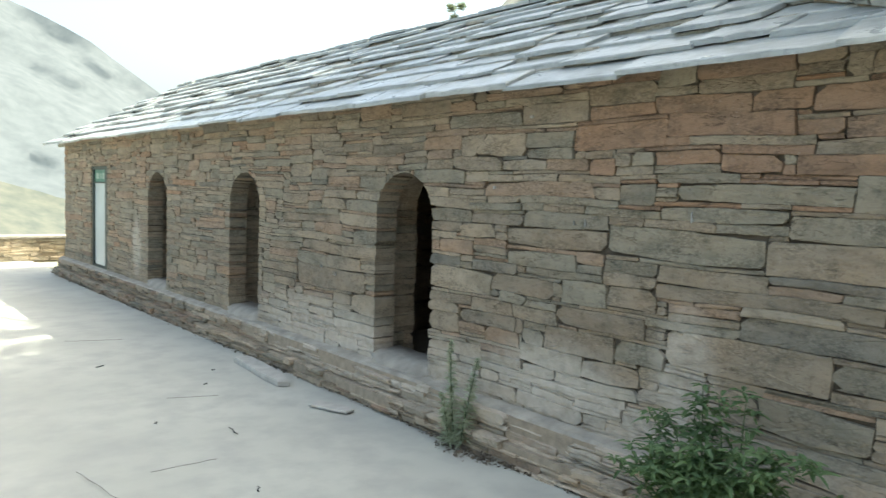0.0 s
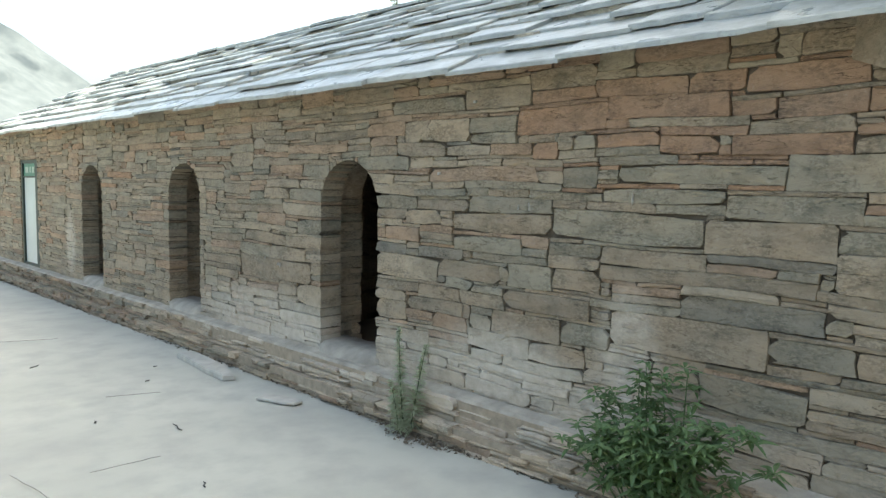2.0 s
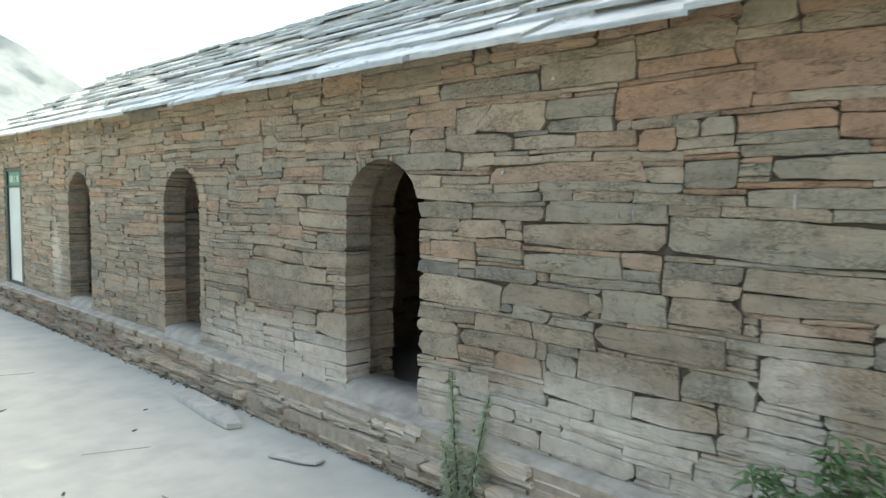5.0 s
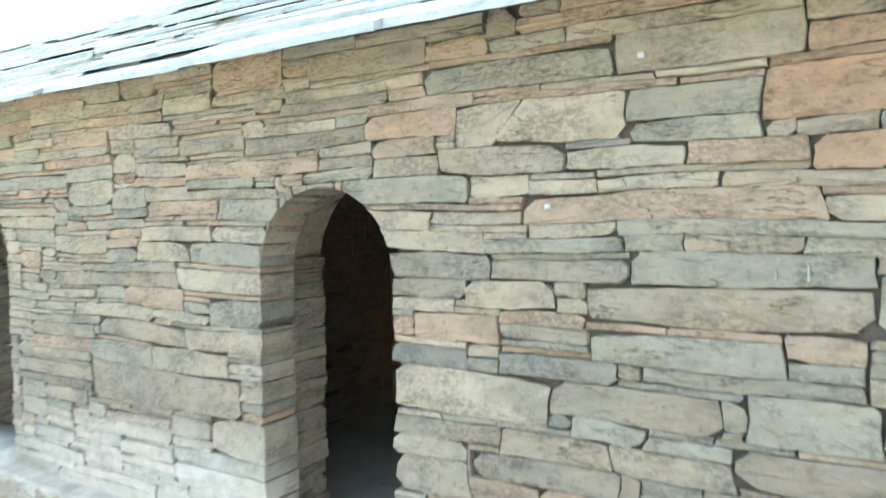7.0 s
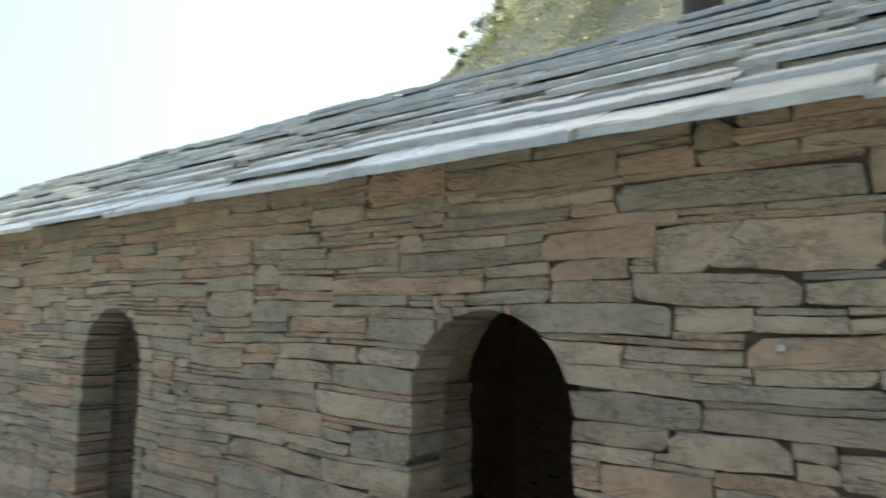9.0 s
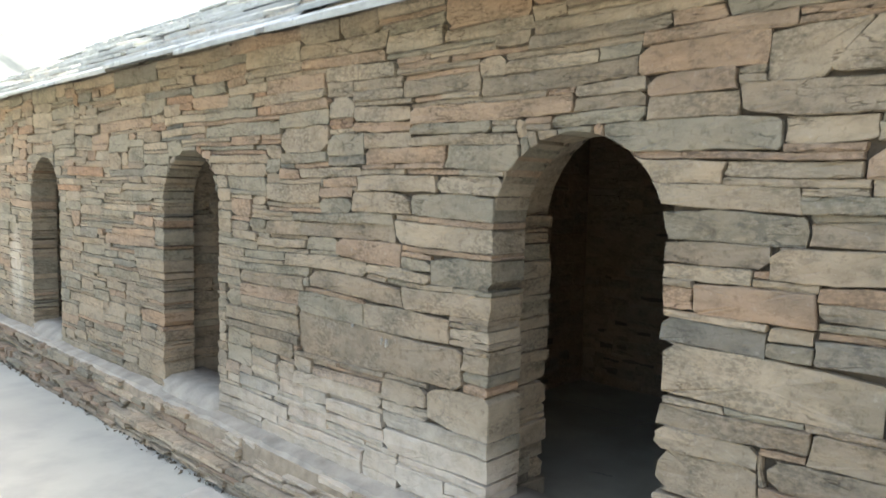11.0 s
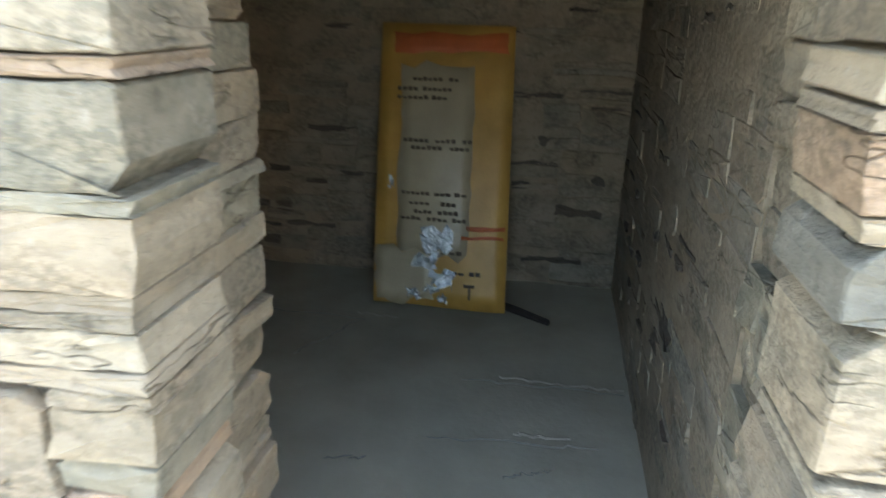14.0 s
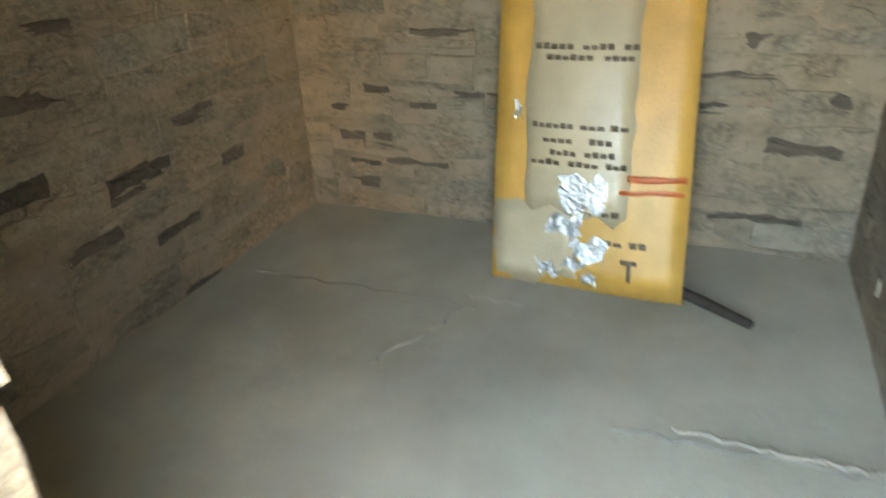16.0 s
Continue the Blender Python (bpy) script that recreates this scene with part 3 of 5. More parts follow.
lay("dark", [
    (234, 267, 29, 34), (340, 360, 36, 39), (366, 382, 36, 39),
])
lay("tan", [
    (415, 432, 14, 21), (323, 341, 24, 28), (351, 382, 29, 36), (426, 452, 29, 34), (215, 233, 38, 45), (451, 482, 38, 41), (431, 451, 39, 41), (360, 369, 44, 45),
    (369, 382, 44, 46), (350, 367, 45, 49), (415, 442, 45, 49), (468, 490, 52, 56), (363, 385, 53, 56),
])
lay("tan", [
    (413, 430, 54, 57), (340, 354, 55, 57), (373, 388, 56, 59), (355, 373, 57, 59), (453, 476, 57, 59), (325, 343, 61, 63), (343, 354, 61, 63), (354, 366, 61, 64),
    (293, 305, 63, 65), (330, 348, 64, 67), (300, 305, 65, 68), (338, 358, 68, 74), (358, 368, 68, 74), (242, 248, 81, 85),
])
lay("brown", [
    (294, 313, 13, 18), (366, 382, 16, 22), (302, 328, 18, 24), (340, 365, 20, 24), (246, 287, 21, 29), (422, 476, 21, 29), (341, 360, 24, 28), (293, 323, 25, 30),
    (325, 351, 31, 36), (290, 305, 32, 37), (415, 439, 34, 38), (439, 472, 34, 38), (236, 290, 36, 39), (290, 307, 37, 40), (261, 290, 39, 43),
])
lay("brown", [
    (344, 360, 41, 43), (233, 262, 43, 50), (296, 307, 43, 44), (306, 345, 44, 49), (442, 475, 45, 48), (367, 382, 46, 49), (338, 362, 49, 52), (437, 456, 50, 54),
    (315, 330, 53, 55), (430, 454, 54, 57), (303, 325, 61, 63), (348, 372, 64, 68), (372, 386, 64, 67), (306, 316, 67, 69), (315, 340, 76, 81), (258, 282, 80, 83),
])
laid = pack(COLS, ROWS_N, free, fixed, ((1, 2, 3, 4, 5), (0.36, 0.33, 0.20, 0.09, 0.02)), (7, 34))


def off_opening(y, z):
    """Wavy courses, and a stone's outline kept out of the arched openings."""
    y, z = (y + 0.022 * noise.noise(Vector((y * 3.1, z * 9.0, 5.0))) + 0.004 * noise.noise(Vector((y * 9.0, z * 20.0, 1.0))),
            z + 0.020 * noise.noise(Vector((y * 1.4, z * 2.2, 9.0))) + 0.004 * noise.noise(Vector((y * 5.0, z * 6.0, 3.0))))
    if 1.89 < z < 2.05 and 4.12 < y < 4.22:      # the slanting joint between the two large upper stones
        y += 0.055 - 0.73 * (z - 1.90)
    yc = inside(y, z, 0.0)
    if yc is None:
        return y, z
    if z < SPRING_Z:
        return yc + math.copysign(HALF + rng.uniform(-0.004, 0.006), y - yc), z
    d = math.hypot(y - yc, z - SPRING_Z) or 1e-6
    return yc + (y - yc) / d * HALF, SPRING_Z + (z - SPRING_Z) / d * HALF


def tone_at(y, z):
    """Rusty stones high up at the near end, greyer and darker ones lower and farther on, chalky ones at the foot."""
    high = max(0, min(1, (z - 1.4) / 0.5))
    warm = 0.15 + high * (0.75 if y < 3.4 else 0.22)
    low = max(0, min(1, (0.8 - z) / 0.4))
    tone = rng.choices(("warm", "grey", "tan", "brown", "dark"), (warm, 0.34 - 0.12 * high, 0.16 + 0.9 * low, 0.40, 0.05 - 0.04 * low))[0]
    return "rust" if tone == "warm" and (y < 3.3 and z > 1.5 or rng.random() < 0.12) else tone


near, far = [], []
for c0, c1, r0, r1, tone in laid:
    y0, y1, z0, z1 = Y_NEAR + c0 * DY, Y_NEAR + c1 * DY, Z0 + r0 * DZ, Z0 + r1 * DZ
    edge = any(abs(y - yc) < HALF + 0.05 and z < SPRING_Z + HALF + 0.05 for yc in DOORS for y in (y0, y1, (y0 + y1) / 2) for z in (z0,))
    mid = (y0 + y1) / 2
    proud = rng.uniform(-0.006, 0.006) if r1 - r0 > 1 else rng.uniform(-0.012, 0.003)
    if edge:
        proud = rng.uniform(-0.004, 0.004)
    V, F = stone_geo(y0, y1, z0, z1, proud, 0.20 if edge else 0.035, off_opening)
    if edge and max(v[0] for v in V) - min(v[0] for v in V) < 0.45 * (y1 - y0):
        continue
    V = place(V, (WALL_X, 0, 0), (0, 1, 0), (0, 0, 1), (-1, 0, 0))
    F = [f[::-1] for f in F]
    (near if 2.9 < mid < 6.4 and z1 > 0.3 else far).append((abs(mid - 4.7), V, F, ("rust" if tone == "warm" and mid < 3.4 and z0 > 1.5 else tone) or tone_at(mid, z0)))
near.sort(key=lambda s: s[0])
for _, V, F, tone in near[:300]:
    stone_object("stone", V, F, STONE[tone], wall_long)
keys = list(STONE_FAR)
FV, FF, FI = [], [], []
for _, V, F, tone in near[300:] + far:
    o = len(FV)
    FV += V
    FF += [tuple(i + o for i in f) for f in F]
    FI += [keys.index(tone)] * len(F)
rest = new("stonework", mesh_of("stonework", FV, FF, [STONE_FAR[k] for k in keys], FI))
rest.parent = wall_long
tagged(rest, "flat brown, grey and rust-coloured stones laid dry", kind="stuff")

# backing stones and arch lining inside each opening
for k, yc in enumerate(DOORS):
    for side in (-1, 1):
        cols, rows = int(0.28 / 0.02), int((SPRING_Z - SILL_Z + 0.21) / 0.0235)
        for c0, c1, r0, r1, _ in pack(cols, rows, np.ones((rows, cols), bool), [], ((1, 2, 3, 4), (0.2, 0.35, 0.3, 0.15)), (9, 18)):
            V, F = stone_geo(c0 * 0.02, c1 * 0.02, r0 * 0.0235, r1 * 0.0235, rng.uniform(0.004, 0.030), 0.05)
            V = place(V, (WALL_X + 0.19, yc + side * (HALF + (0.084 if side > 0 else 0.078)), SILL_Z - 0.17), (1, 0, 0), (0, 0, 1), (0, -side, 0))
            stone_object("jamb_stone", V, F if side < 0 else [f[::-1] for f in F], STONE[rng.choice(("brown", "tan", "brown", "grey"))], wall_long)
    seg, V, F = 16, [], []
    for x, rad in ((WALL_X + 0.16, HALF + 0.012), (WALL_X + 0.2, HALF + 0.07), (WALL_IN + 0.01, HALF + 0.10), (WALL_IN + 0.01, HALF + 0.14)):
        for i in range(seg + 1):
            a = math.pi * i / seg
            w = rad + 0.008 * noise.noise(Vector((x * 6, a * 5, yc)))
            V.append((x, yc + w * math.cos(a), SPRING_Z - 0.01 + w * math.sin(a)))
    for j in range(3):
        for i in range(seg):
            a = j * (seg + 1) + i
            F.append((a, a + 1, a + seg + 2, a + seg + 1))
    solid("arch_lining", V, F, DUSTY, wall_long)

# sills of worn cement
def rough_slab(name, x0, x1, y0, y1, z0, z1, mat, parent, label="", jit=0.012, n=10):
    V, F = [], []
    ring = [(x0 + (x1 - x0) * i / 4, y0) for i in range(4)] + [(x1, y0 + (y1 - y0) * i / n) for i in range(n)] + \
           [(x1 - (x1 - x0) * i / 4, y1) for i in range(4)] + [(x0, y1 - (y1 - y0) * i / n) for i in range(n)]
    ring = [(a + rng.uniform(-jit, jit), b + rng.uniform(-jit, jit)) for a, b in ring]
    m = len(ring)
    cx, cy = (x0 + x1) / 2, (y0 + y1) / 2
    for s, z in ((1.0, z0), (1.0, z1 - 0.008), (0.985, z1 - 0.002), (0.7, z1 + 0.001)):
        for a, b in ring:
            V.append((cx + (a - cx) * s, cy + (b - cy) * s, z + (rng.uniform(-0.003, 0.003) if z != z0 else 0)))
    for j in range(3):
        for i in range(m):
            F.append((j * m + i, j * m + (i + 1) % m, (j + 1) * m + (i + 1) % m, (j + 1) * m + i))
    F += [tuple(3 * m + i for i in range(m)), tuple(range(m))[::-1]]
    return solid(name, V, F, mat, parent, label)


for yc in DOORS:
    V, F = [], []
    n = 14
    prof = ((3.49, 0.25), (3.505, 0.300), (3.525, 0.325), (3.55, 0.350), (3.60, SILL_Z + 0.012), (3.82, SILL_Z + 0.014), (3.84, 0.18))
    for i in range(n + 1):
        y = yc - 0.37 + 0.74 * i / n
        out = 0.05 * (1 - (2 * i / n - 1) ** 6)
        for k, (x, z) in enumerate(prof):
            wob = 0.010 * noise.noise(Vector((x * 9, y * 7, 3.0)))
            V.append((x + (0.05 - out if k < 3 else 0) + wob, y, z + wob * 0.7 - (0.06 if k < 3 and i in (0, n) else 0)))
    m = len(prof)
    for i in range(n):
        for k in range(m - 1):
            a = i * m + k
            F.append((a, a + m, a + m + 1, a + 1))
    F += [tuple(range(m)), tuple(n * m + k for k in range(m))[::-1]]
    solid("sill", V, F, CEMENT, wall_long, "pale worn cement sill", smooth=True)

# pale scratches and flecks on the stones
CHALK = plain_mat("pale_scratch", CHALK_C, 0.9, 40.0, 0.2, 0.001)
for y, z, dy, dz in ((4.02, 1.688, 0.012, 0.010), (3.36, 1.492, 0.004, 0.014), (3.28, 1.497, 0.004, 0.022), (2.62, 1.56, 0.005, 0.03), (5.90, 0.93, 0.003, 0.016), (5.87, 0.925, 0.003, 0.018), (3.72, 2.125, 0.012, 0.008), (6.1, 0.97, 0.004, 0.008)):
    V, F = stone_geo(y - dy, y + dy, z - dz, z + dz, 0.0135, 0.0, rough=0.8)
    V = place(V, (WALL_X, 0, 0), (0, 1, 0), (0, 0, 1), (-1, 0, 0))
    stone_object("pale_scratch", V, [f[::-1] for f in F], CHALK, wall_long)

# ---------------------------------------------------------------- plinth
V, F = join_geo([box_geo(3.377, WALL_X + 0.03, Y_NEAR, Y_FAR, -0.02, 0.12), box_geo(3.447, WALL_X + 0.03, Y_NEAR, Y_FAR, 0.12, 0.272)])
plinth = setting("plinth", "stepped plinth of thin rough stones along the wall foot", "plinth", V, F, PLINTH_MUD)
steps = []
PZ = 0.0165
for x_face, z_a, z_b, deep in ((3.37, 0.0, 0.135, 0.10), (3.44, 0.13, 0.285, 0.10)):
    rows = int((z_b - z_a) / PZ)
    for c0, c1, r0, r1, _ in pack(COLS, rows, np.ones((rows, COLS), bool), [], ((1, 2, 3), (0.55, 0.35, 0.10)), (5, 26)):
        y0, y1 = Y_NEAR + c0 * DY, Y_NEAR + c1 * DY
        top = r1 == rows
        V, F = stone_geo(y0, y1, z_a + r0 * PZ, z_a + r1 * PZ, rng.uniform(-0.006, 0.034) - 0.012 * r0 * (rng.random() < 0.3), deep if top else 0.05, rough=1.9)
        V = place(V, (x_face, 0, 0), (0, 1, 0), (0, 0, 1), (-1, 0, 0))
        steps.append((abs((y0 + y1) / 2 - 4.6), V, [f[::-1] for f in F]))
steps.sort(key=lambda s: s[0])
for _, V, F in steps[:290]:
    stone_object("plinth_stone", V, F, PLINTH_STONE if rng.random() < 0.72 else STONE[rng.choice(("brown", "tan", "warm", "grey"))], plinth)
FV, FF, FI = [], [], []
for _, V, F in steps[290:]:
    o = len(FV)
    FV += V
    FF += [tuple(i + o for i in f) for f in F]
    FI += [rng.randrange(1, 5)] * len(F)
ob = new("plinth_stonework", mesh_of("plinth_stonework", FV, FF, [STONE_FAR[k] for k in keys], FI))
ob.parent = plinth
tagged(ob, "thin rough stones of the plinth", kind="stuff")
# dusty ledge along the top of the plinth
V, F = [], []
n = 900
for i in range(n + 1):
    y = Y_NEAR + (Y_FAR - Y_NEAR) * i / n
    w = 0.014 * noise.noise(Vector((y * 3, 0, 0))) + 0.012 * noise.noise(Vector((y * 17, 5, 0)))
    V += [(3.452 + 0.022 * noise.noise(Vector((y * 5, 3, 0))) + 0.012 * noise.noise(Vector((y * 23, 9, 0))), y, 0.272), (3.465 + w, y, 0.290 + w * 0.4), (3.51, y, 0.298 + w * 0.3), (WALL_X + 0.03, y, 0.308 + w * 0.5)]
for i in range(n):
    for j in range(3):
        a = i * 4 + j
        F.append((a, a + 4, a + 5, a + 1))
solid("ledge_dust", V, F, LEDGE_LIME, plinth, "whitish dust and lime on the ledge")

# ---------------------------------------------------------------- the cell behind the first opening, and the other walls
CELL = (4.575, 6.46)
V, F = box_geo(BACK_X, BACK_X + 0.45, Y_NEAR, Y_FAR, -0.1, 2.28)
wall_back = setting("wall_cell_back", "rubble wall daubed with mud at the back of the cells", "wall", V, F, MORTAR_IN)
V, F = box_geo(WALL_IN, BACK_X, CELL[0] - 0.62, CELL[0], -0.1, 2.28)
wall_right = setting("wall_cell_south", "rubble side wall of the cell daubed with mud", "wall", V, F, MORTAR_IN)
V, F = box_geo(WALL_IN, BACK_X, CELL[1], 7.1, -0.1, 2.28)
wall_left = setting("wall_cell_north", "rubble side wall of the cell daubed with mud", "wall", V, F, MORTAR_IN)
for i, (a, b) in enumerate(((9.05, 9.6), (11.5, 12.0), (13.2, 13.7))):
    V, F = box_geo(WALL_IN, BACK_X, a, b, -0.1, 2.28)
    setting("wall_partition_%d" % (i + 1), "mud-daubed partition between two cells", "wall", V, F, MORTAR_IN)
V, F = box_geo(WALL_IN, 8.4, Y_FAR - 0.45, Y_FAR - 0.02, -0.1, 2.28)
setting("wall_north", "stone end wall of the building", "wall", V, F, DUSTY)
V, F = box_geo(WALL_IN, 8.4, Y_NEAR, Y_NEAR + 0.45, -0.1, 2.28)
setting("wall_south", "stone end wall of the building", "wall", V, F, DUSTY)
V, F = box_geo(8.4, 8.9, Y_NEAR, Y_FAR, -0.1, 2.28)
setting("wall_east", "rear stone wall of the building", "wall", V, F, DUSTY)
fnx, fny = 30, 80
V, F = [], []
for j in range(fny + 1):
    for i in range(fnx + 1):
        x, y = 3.72 + (BACK_X - 3.72) * i / fnx, 2.5 + 11.5 * j / fny
        V.append((x, y, CELL_FLOOR_Z + 0.012 * noise.noise(Vector((x * 1.7, y * 1.3, 7.0))) + 0.006 * noise.noise(Vector((x * 5, y * 5, 2.0)))))
for j in range(fny):
    for i in range(fnx):
        a = j * (fnx + 1) + i
        F.append((a, a + 1, a + fnx + 2, a + fnx + 1))
floor_cell = setting("floor", "uneven grey cement floor of the cells", "floor", V, F, CELL_FLOOR)
floor_cell.data.polygons.foreach_set("use_smooth", [True] * len(F))
for a in ((5.46, 6.34, 5.46, 5.58), (5.44, 5.60, 5.10, 5.76), (5.05, 5.13, 5.06, 4.60), (4.69, 5.20, 4.73, 4.70), (4.53, 5.46, 4.56, 5.34), (4.54, 4.96, 4.60, 4.83)):
    ribbon("crack", wander(*a, 14, 0.011), 0.0055, CELL_FLOOR_Z + 0.009, CRACK, floor_cell, "dark crack in the floor")
for a in ((5.085, 5.02, 5.075, 4.72), (5.075, 4.73, 5.07, 4.60), (4.75, 4.95, 4.755, 4.78), (5.50, 5.62, 5.49, 5.46)):
    ribbon("ridge_mark", wander(*a, 10, 0.010), 0.011, CELL_FLOOR_Z + 0.013, LEDGE_LIME, floor_cell, "pale smear of cement")
V, F = box_geo(WALL_X + 0.04, 8.8, Y_NEAR, Y_FAR - 0.02, 2.285, 2.36)
ceiling = setting("ceiling", "dark sooty ceiling over the cells", "ceiling", V, F, RAFTER)


def inner_stones(parent, origin, U, N, length, flip, relief=1.0):
    """Rubble nearly flush with its mud daub."""
    cols, rows = int(length / 0.02), int(2.05 / 0.025)
    for c0, c1, r0, r1, _ in pack(cols, rows, np.ones((rows, cols), bool), [], ((1, 2, 3, 4), (0.3, 0.35, 0.23, 0.12)), (8, 22)):
        chance = rng.random()
        if chance < 0.30:
            continue
        # thin dark patches paint the shade of holes between the stones
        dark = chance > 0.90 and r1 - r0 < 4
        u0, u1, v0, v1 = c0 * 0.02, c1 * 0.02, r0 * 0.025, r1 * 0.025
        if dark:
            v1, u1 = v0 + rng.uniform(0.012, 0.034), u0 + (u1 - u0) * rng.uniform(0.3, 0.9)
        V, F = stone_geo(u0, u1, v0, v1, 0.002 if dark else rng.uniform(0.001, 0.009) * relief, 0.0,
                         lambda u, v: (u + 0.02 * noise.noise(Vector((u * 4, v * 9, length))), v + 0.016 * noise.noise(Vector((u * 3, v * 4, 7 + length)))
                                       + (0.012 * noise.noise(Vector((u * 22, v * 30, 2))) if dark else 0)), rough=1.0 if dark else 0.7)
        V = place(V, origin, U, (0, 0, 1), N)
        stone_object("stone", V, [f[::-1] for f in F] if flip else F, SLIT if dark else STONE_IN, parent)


inner_stones(wall_back, (BACK_X, CELL[0], CELL_FLOOR_Z), (0, 1, 0), (-1, 0, 0), CELL[1] - CELL[0], True)
inner_stones(wall_right, (WALL_IN, CELL[0], CELL_FLOOR_Z), (1, 0, 0), (0, 1, 0), BACK_X - WALL_IN, True, 0.35)
inner_stones(wall_left, (WALL_IN, CELL[1], CELL_FLOOR_Z), (1, 0, 0), (0, -1, 0), BACK_X - WALL_IN, False, 0.35)
# gaps between the stones where daub has fallen out: flat patches, shade painted dark
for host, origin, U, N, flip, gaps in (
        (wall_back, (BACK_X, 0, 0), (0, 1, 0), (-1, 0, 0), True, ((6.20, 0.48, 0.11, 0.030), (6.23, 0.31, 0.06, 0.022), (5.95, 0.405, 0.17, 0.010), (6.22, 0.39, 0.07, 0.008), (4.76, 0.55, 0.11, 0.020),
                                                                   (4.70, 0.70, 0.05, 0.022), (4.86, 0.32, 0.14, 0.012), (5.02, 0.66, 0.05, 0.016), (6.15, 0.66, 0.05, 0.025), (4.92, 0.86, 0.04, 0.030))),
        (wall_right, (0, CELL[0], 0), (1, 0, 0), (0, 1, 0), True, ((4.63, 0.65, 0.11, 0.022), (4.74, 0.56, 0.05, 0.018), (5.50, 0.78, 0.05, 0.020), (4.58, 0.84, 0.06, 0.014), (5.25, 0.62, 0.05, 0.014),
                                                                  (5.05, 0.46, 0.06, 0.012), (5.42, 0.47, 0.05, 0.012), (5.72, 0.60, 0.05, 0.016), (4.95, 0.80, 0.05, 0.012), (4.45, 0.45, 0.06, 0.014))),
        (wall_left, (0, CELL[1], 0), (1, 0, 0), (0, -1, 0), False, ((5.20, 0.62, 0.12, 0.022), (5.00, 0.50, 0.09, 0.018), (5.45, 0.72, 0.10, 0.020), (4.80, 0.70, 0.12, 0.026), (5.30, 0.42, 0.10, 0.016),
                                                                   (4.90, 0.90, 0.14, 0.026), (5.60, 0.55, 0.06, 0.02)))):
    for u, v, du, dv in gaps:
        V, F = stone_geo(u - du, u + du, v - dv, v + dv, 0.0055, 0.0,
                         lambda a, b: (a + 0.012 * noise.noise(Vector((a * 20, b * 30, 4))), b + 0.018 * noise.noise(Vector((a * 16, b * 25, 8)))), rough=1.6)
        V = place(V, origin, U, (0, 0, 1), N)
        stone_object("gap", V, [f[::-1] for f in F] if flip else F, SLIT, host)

# ---------------------------------------------------------------- roof
GABLE = 15.25
V, F = [], []
for y in (Y_NEAR - 0.4, GABLE - 0.05):
    V += [(3.58, y, 2.30), (RIDGE_X, y, RIDGE_Z - 0.09), (8.9, y, 2.1), (8.9, y, 2.02), (RIDGE_X, y, RIDGE_Z - 0.16), (3.58, y, 2.24)]
F = [(0, 6, 7, 1), (1, 7, 8, 2), (2, 8, 9, 3), (3, 9, 10, 4), (4, 10, 11, 5), (5, 11, 6, 0), (0, 1, 4, 5), (1, 2, 3, 4), (6, 11, 10, 7), (7, 10, 9, 8)]
roof = setting("roof", "low pitched roof of thick overlapping stone slates", "roof", V, F, PACKING)
V, F = [(3.6, Y_FAR - 0.03, 2.2), (8.7, Y_FAR - 0.03, 2.2), (RIDGE_X, Y_FAR - 0.03, RIDGE_Z - 0.15), (3.6, Y_FAR - 0.4, 2.2), (8.7, Y_FAR - 0.4, 2.2), (RIDGE_X, Y_FAR - 0.4, RIDGE_Z - 0.15)], [(0, 1, 2), (3, 5, 4), (0, 3, 4, 1), (1, 4, 5, 2), (2, 5, 3, 0)]
setting("gable_north", "stone gable under the roof", "wall", V, F, DUSTY)

TIERS = 9
RUN, RISE = (5.86 - 3.32) / TIERS, (RIDGE_Z - 0.06 - 2.262) / TIERS
PITCH = 0.40


def slate_geo(w, length, thick, skew, cut):
    """A thick split slate: local x up the slope from its front edge, y along the eave."""
    n = 7
    front = [(rng.uniform(-0.013, 0.013), w * i / n) for i in range(n)]
    side = [(0.0, w), (length * 0.35, w + skew * 0.4 + rng.uniform(-0.015, 0.015)), (length, w + skew)]
    back = [(length, skew)]
    left = [(length * 0.4, skew * 0.4 + rng.uniform(-0.015, 0.015))]
    ring = front + side + back + left
    if cut:
        ring[0] = (cut, ring[0][1])
    m = len(ring)
    cx, cy = length / 2, w / 2 + skew / 2
    V = [(a, b, 0.0) for a, b in ring] + [(a, b, thick * rng.uniform(0.8, 1.0)) for a, b in ring]
    V += [(cx + (a - cx) * 0.97, cy + (b - cy) * 0.97, thick + rng.uniform(-0.002, 0.004)) for a, b in ring]
    F = [tuple(range(m))[::-1]]
    for k in range(2):
        for i in range(m):
            F.append((k * m + i, k * m + (i + 1) % m, (k + 1) * m + (i + 1) % m, (k + 1) * m + i))
    F.append(tuple(2 * m + i for i in range(m)))
    return V, [f[::-1] for f in F]


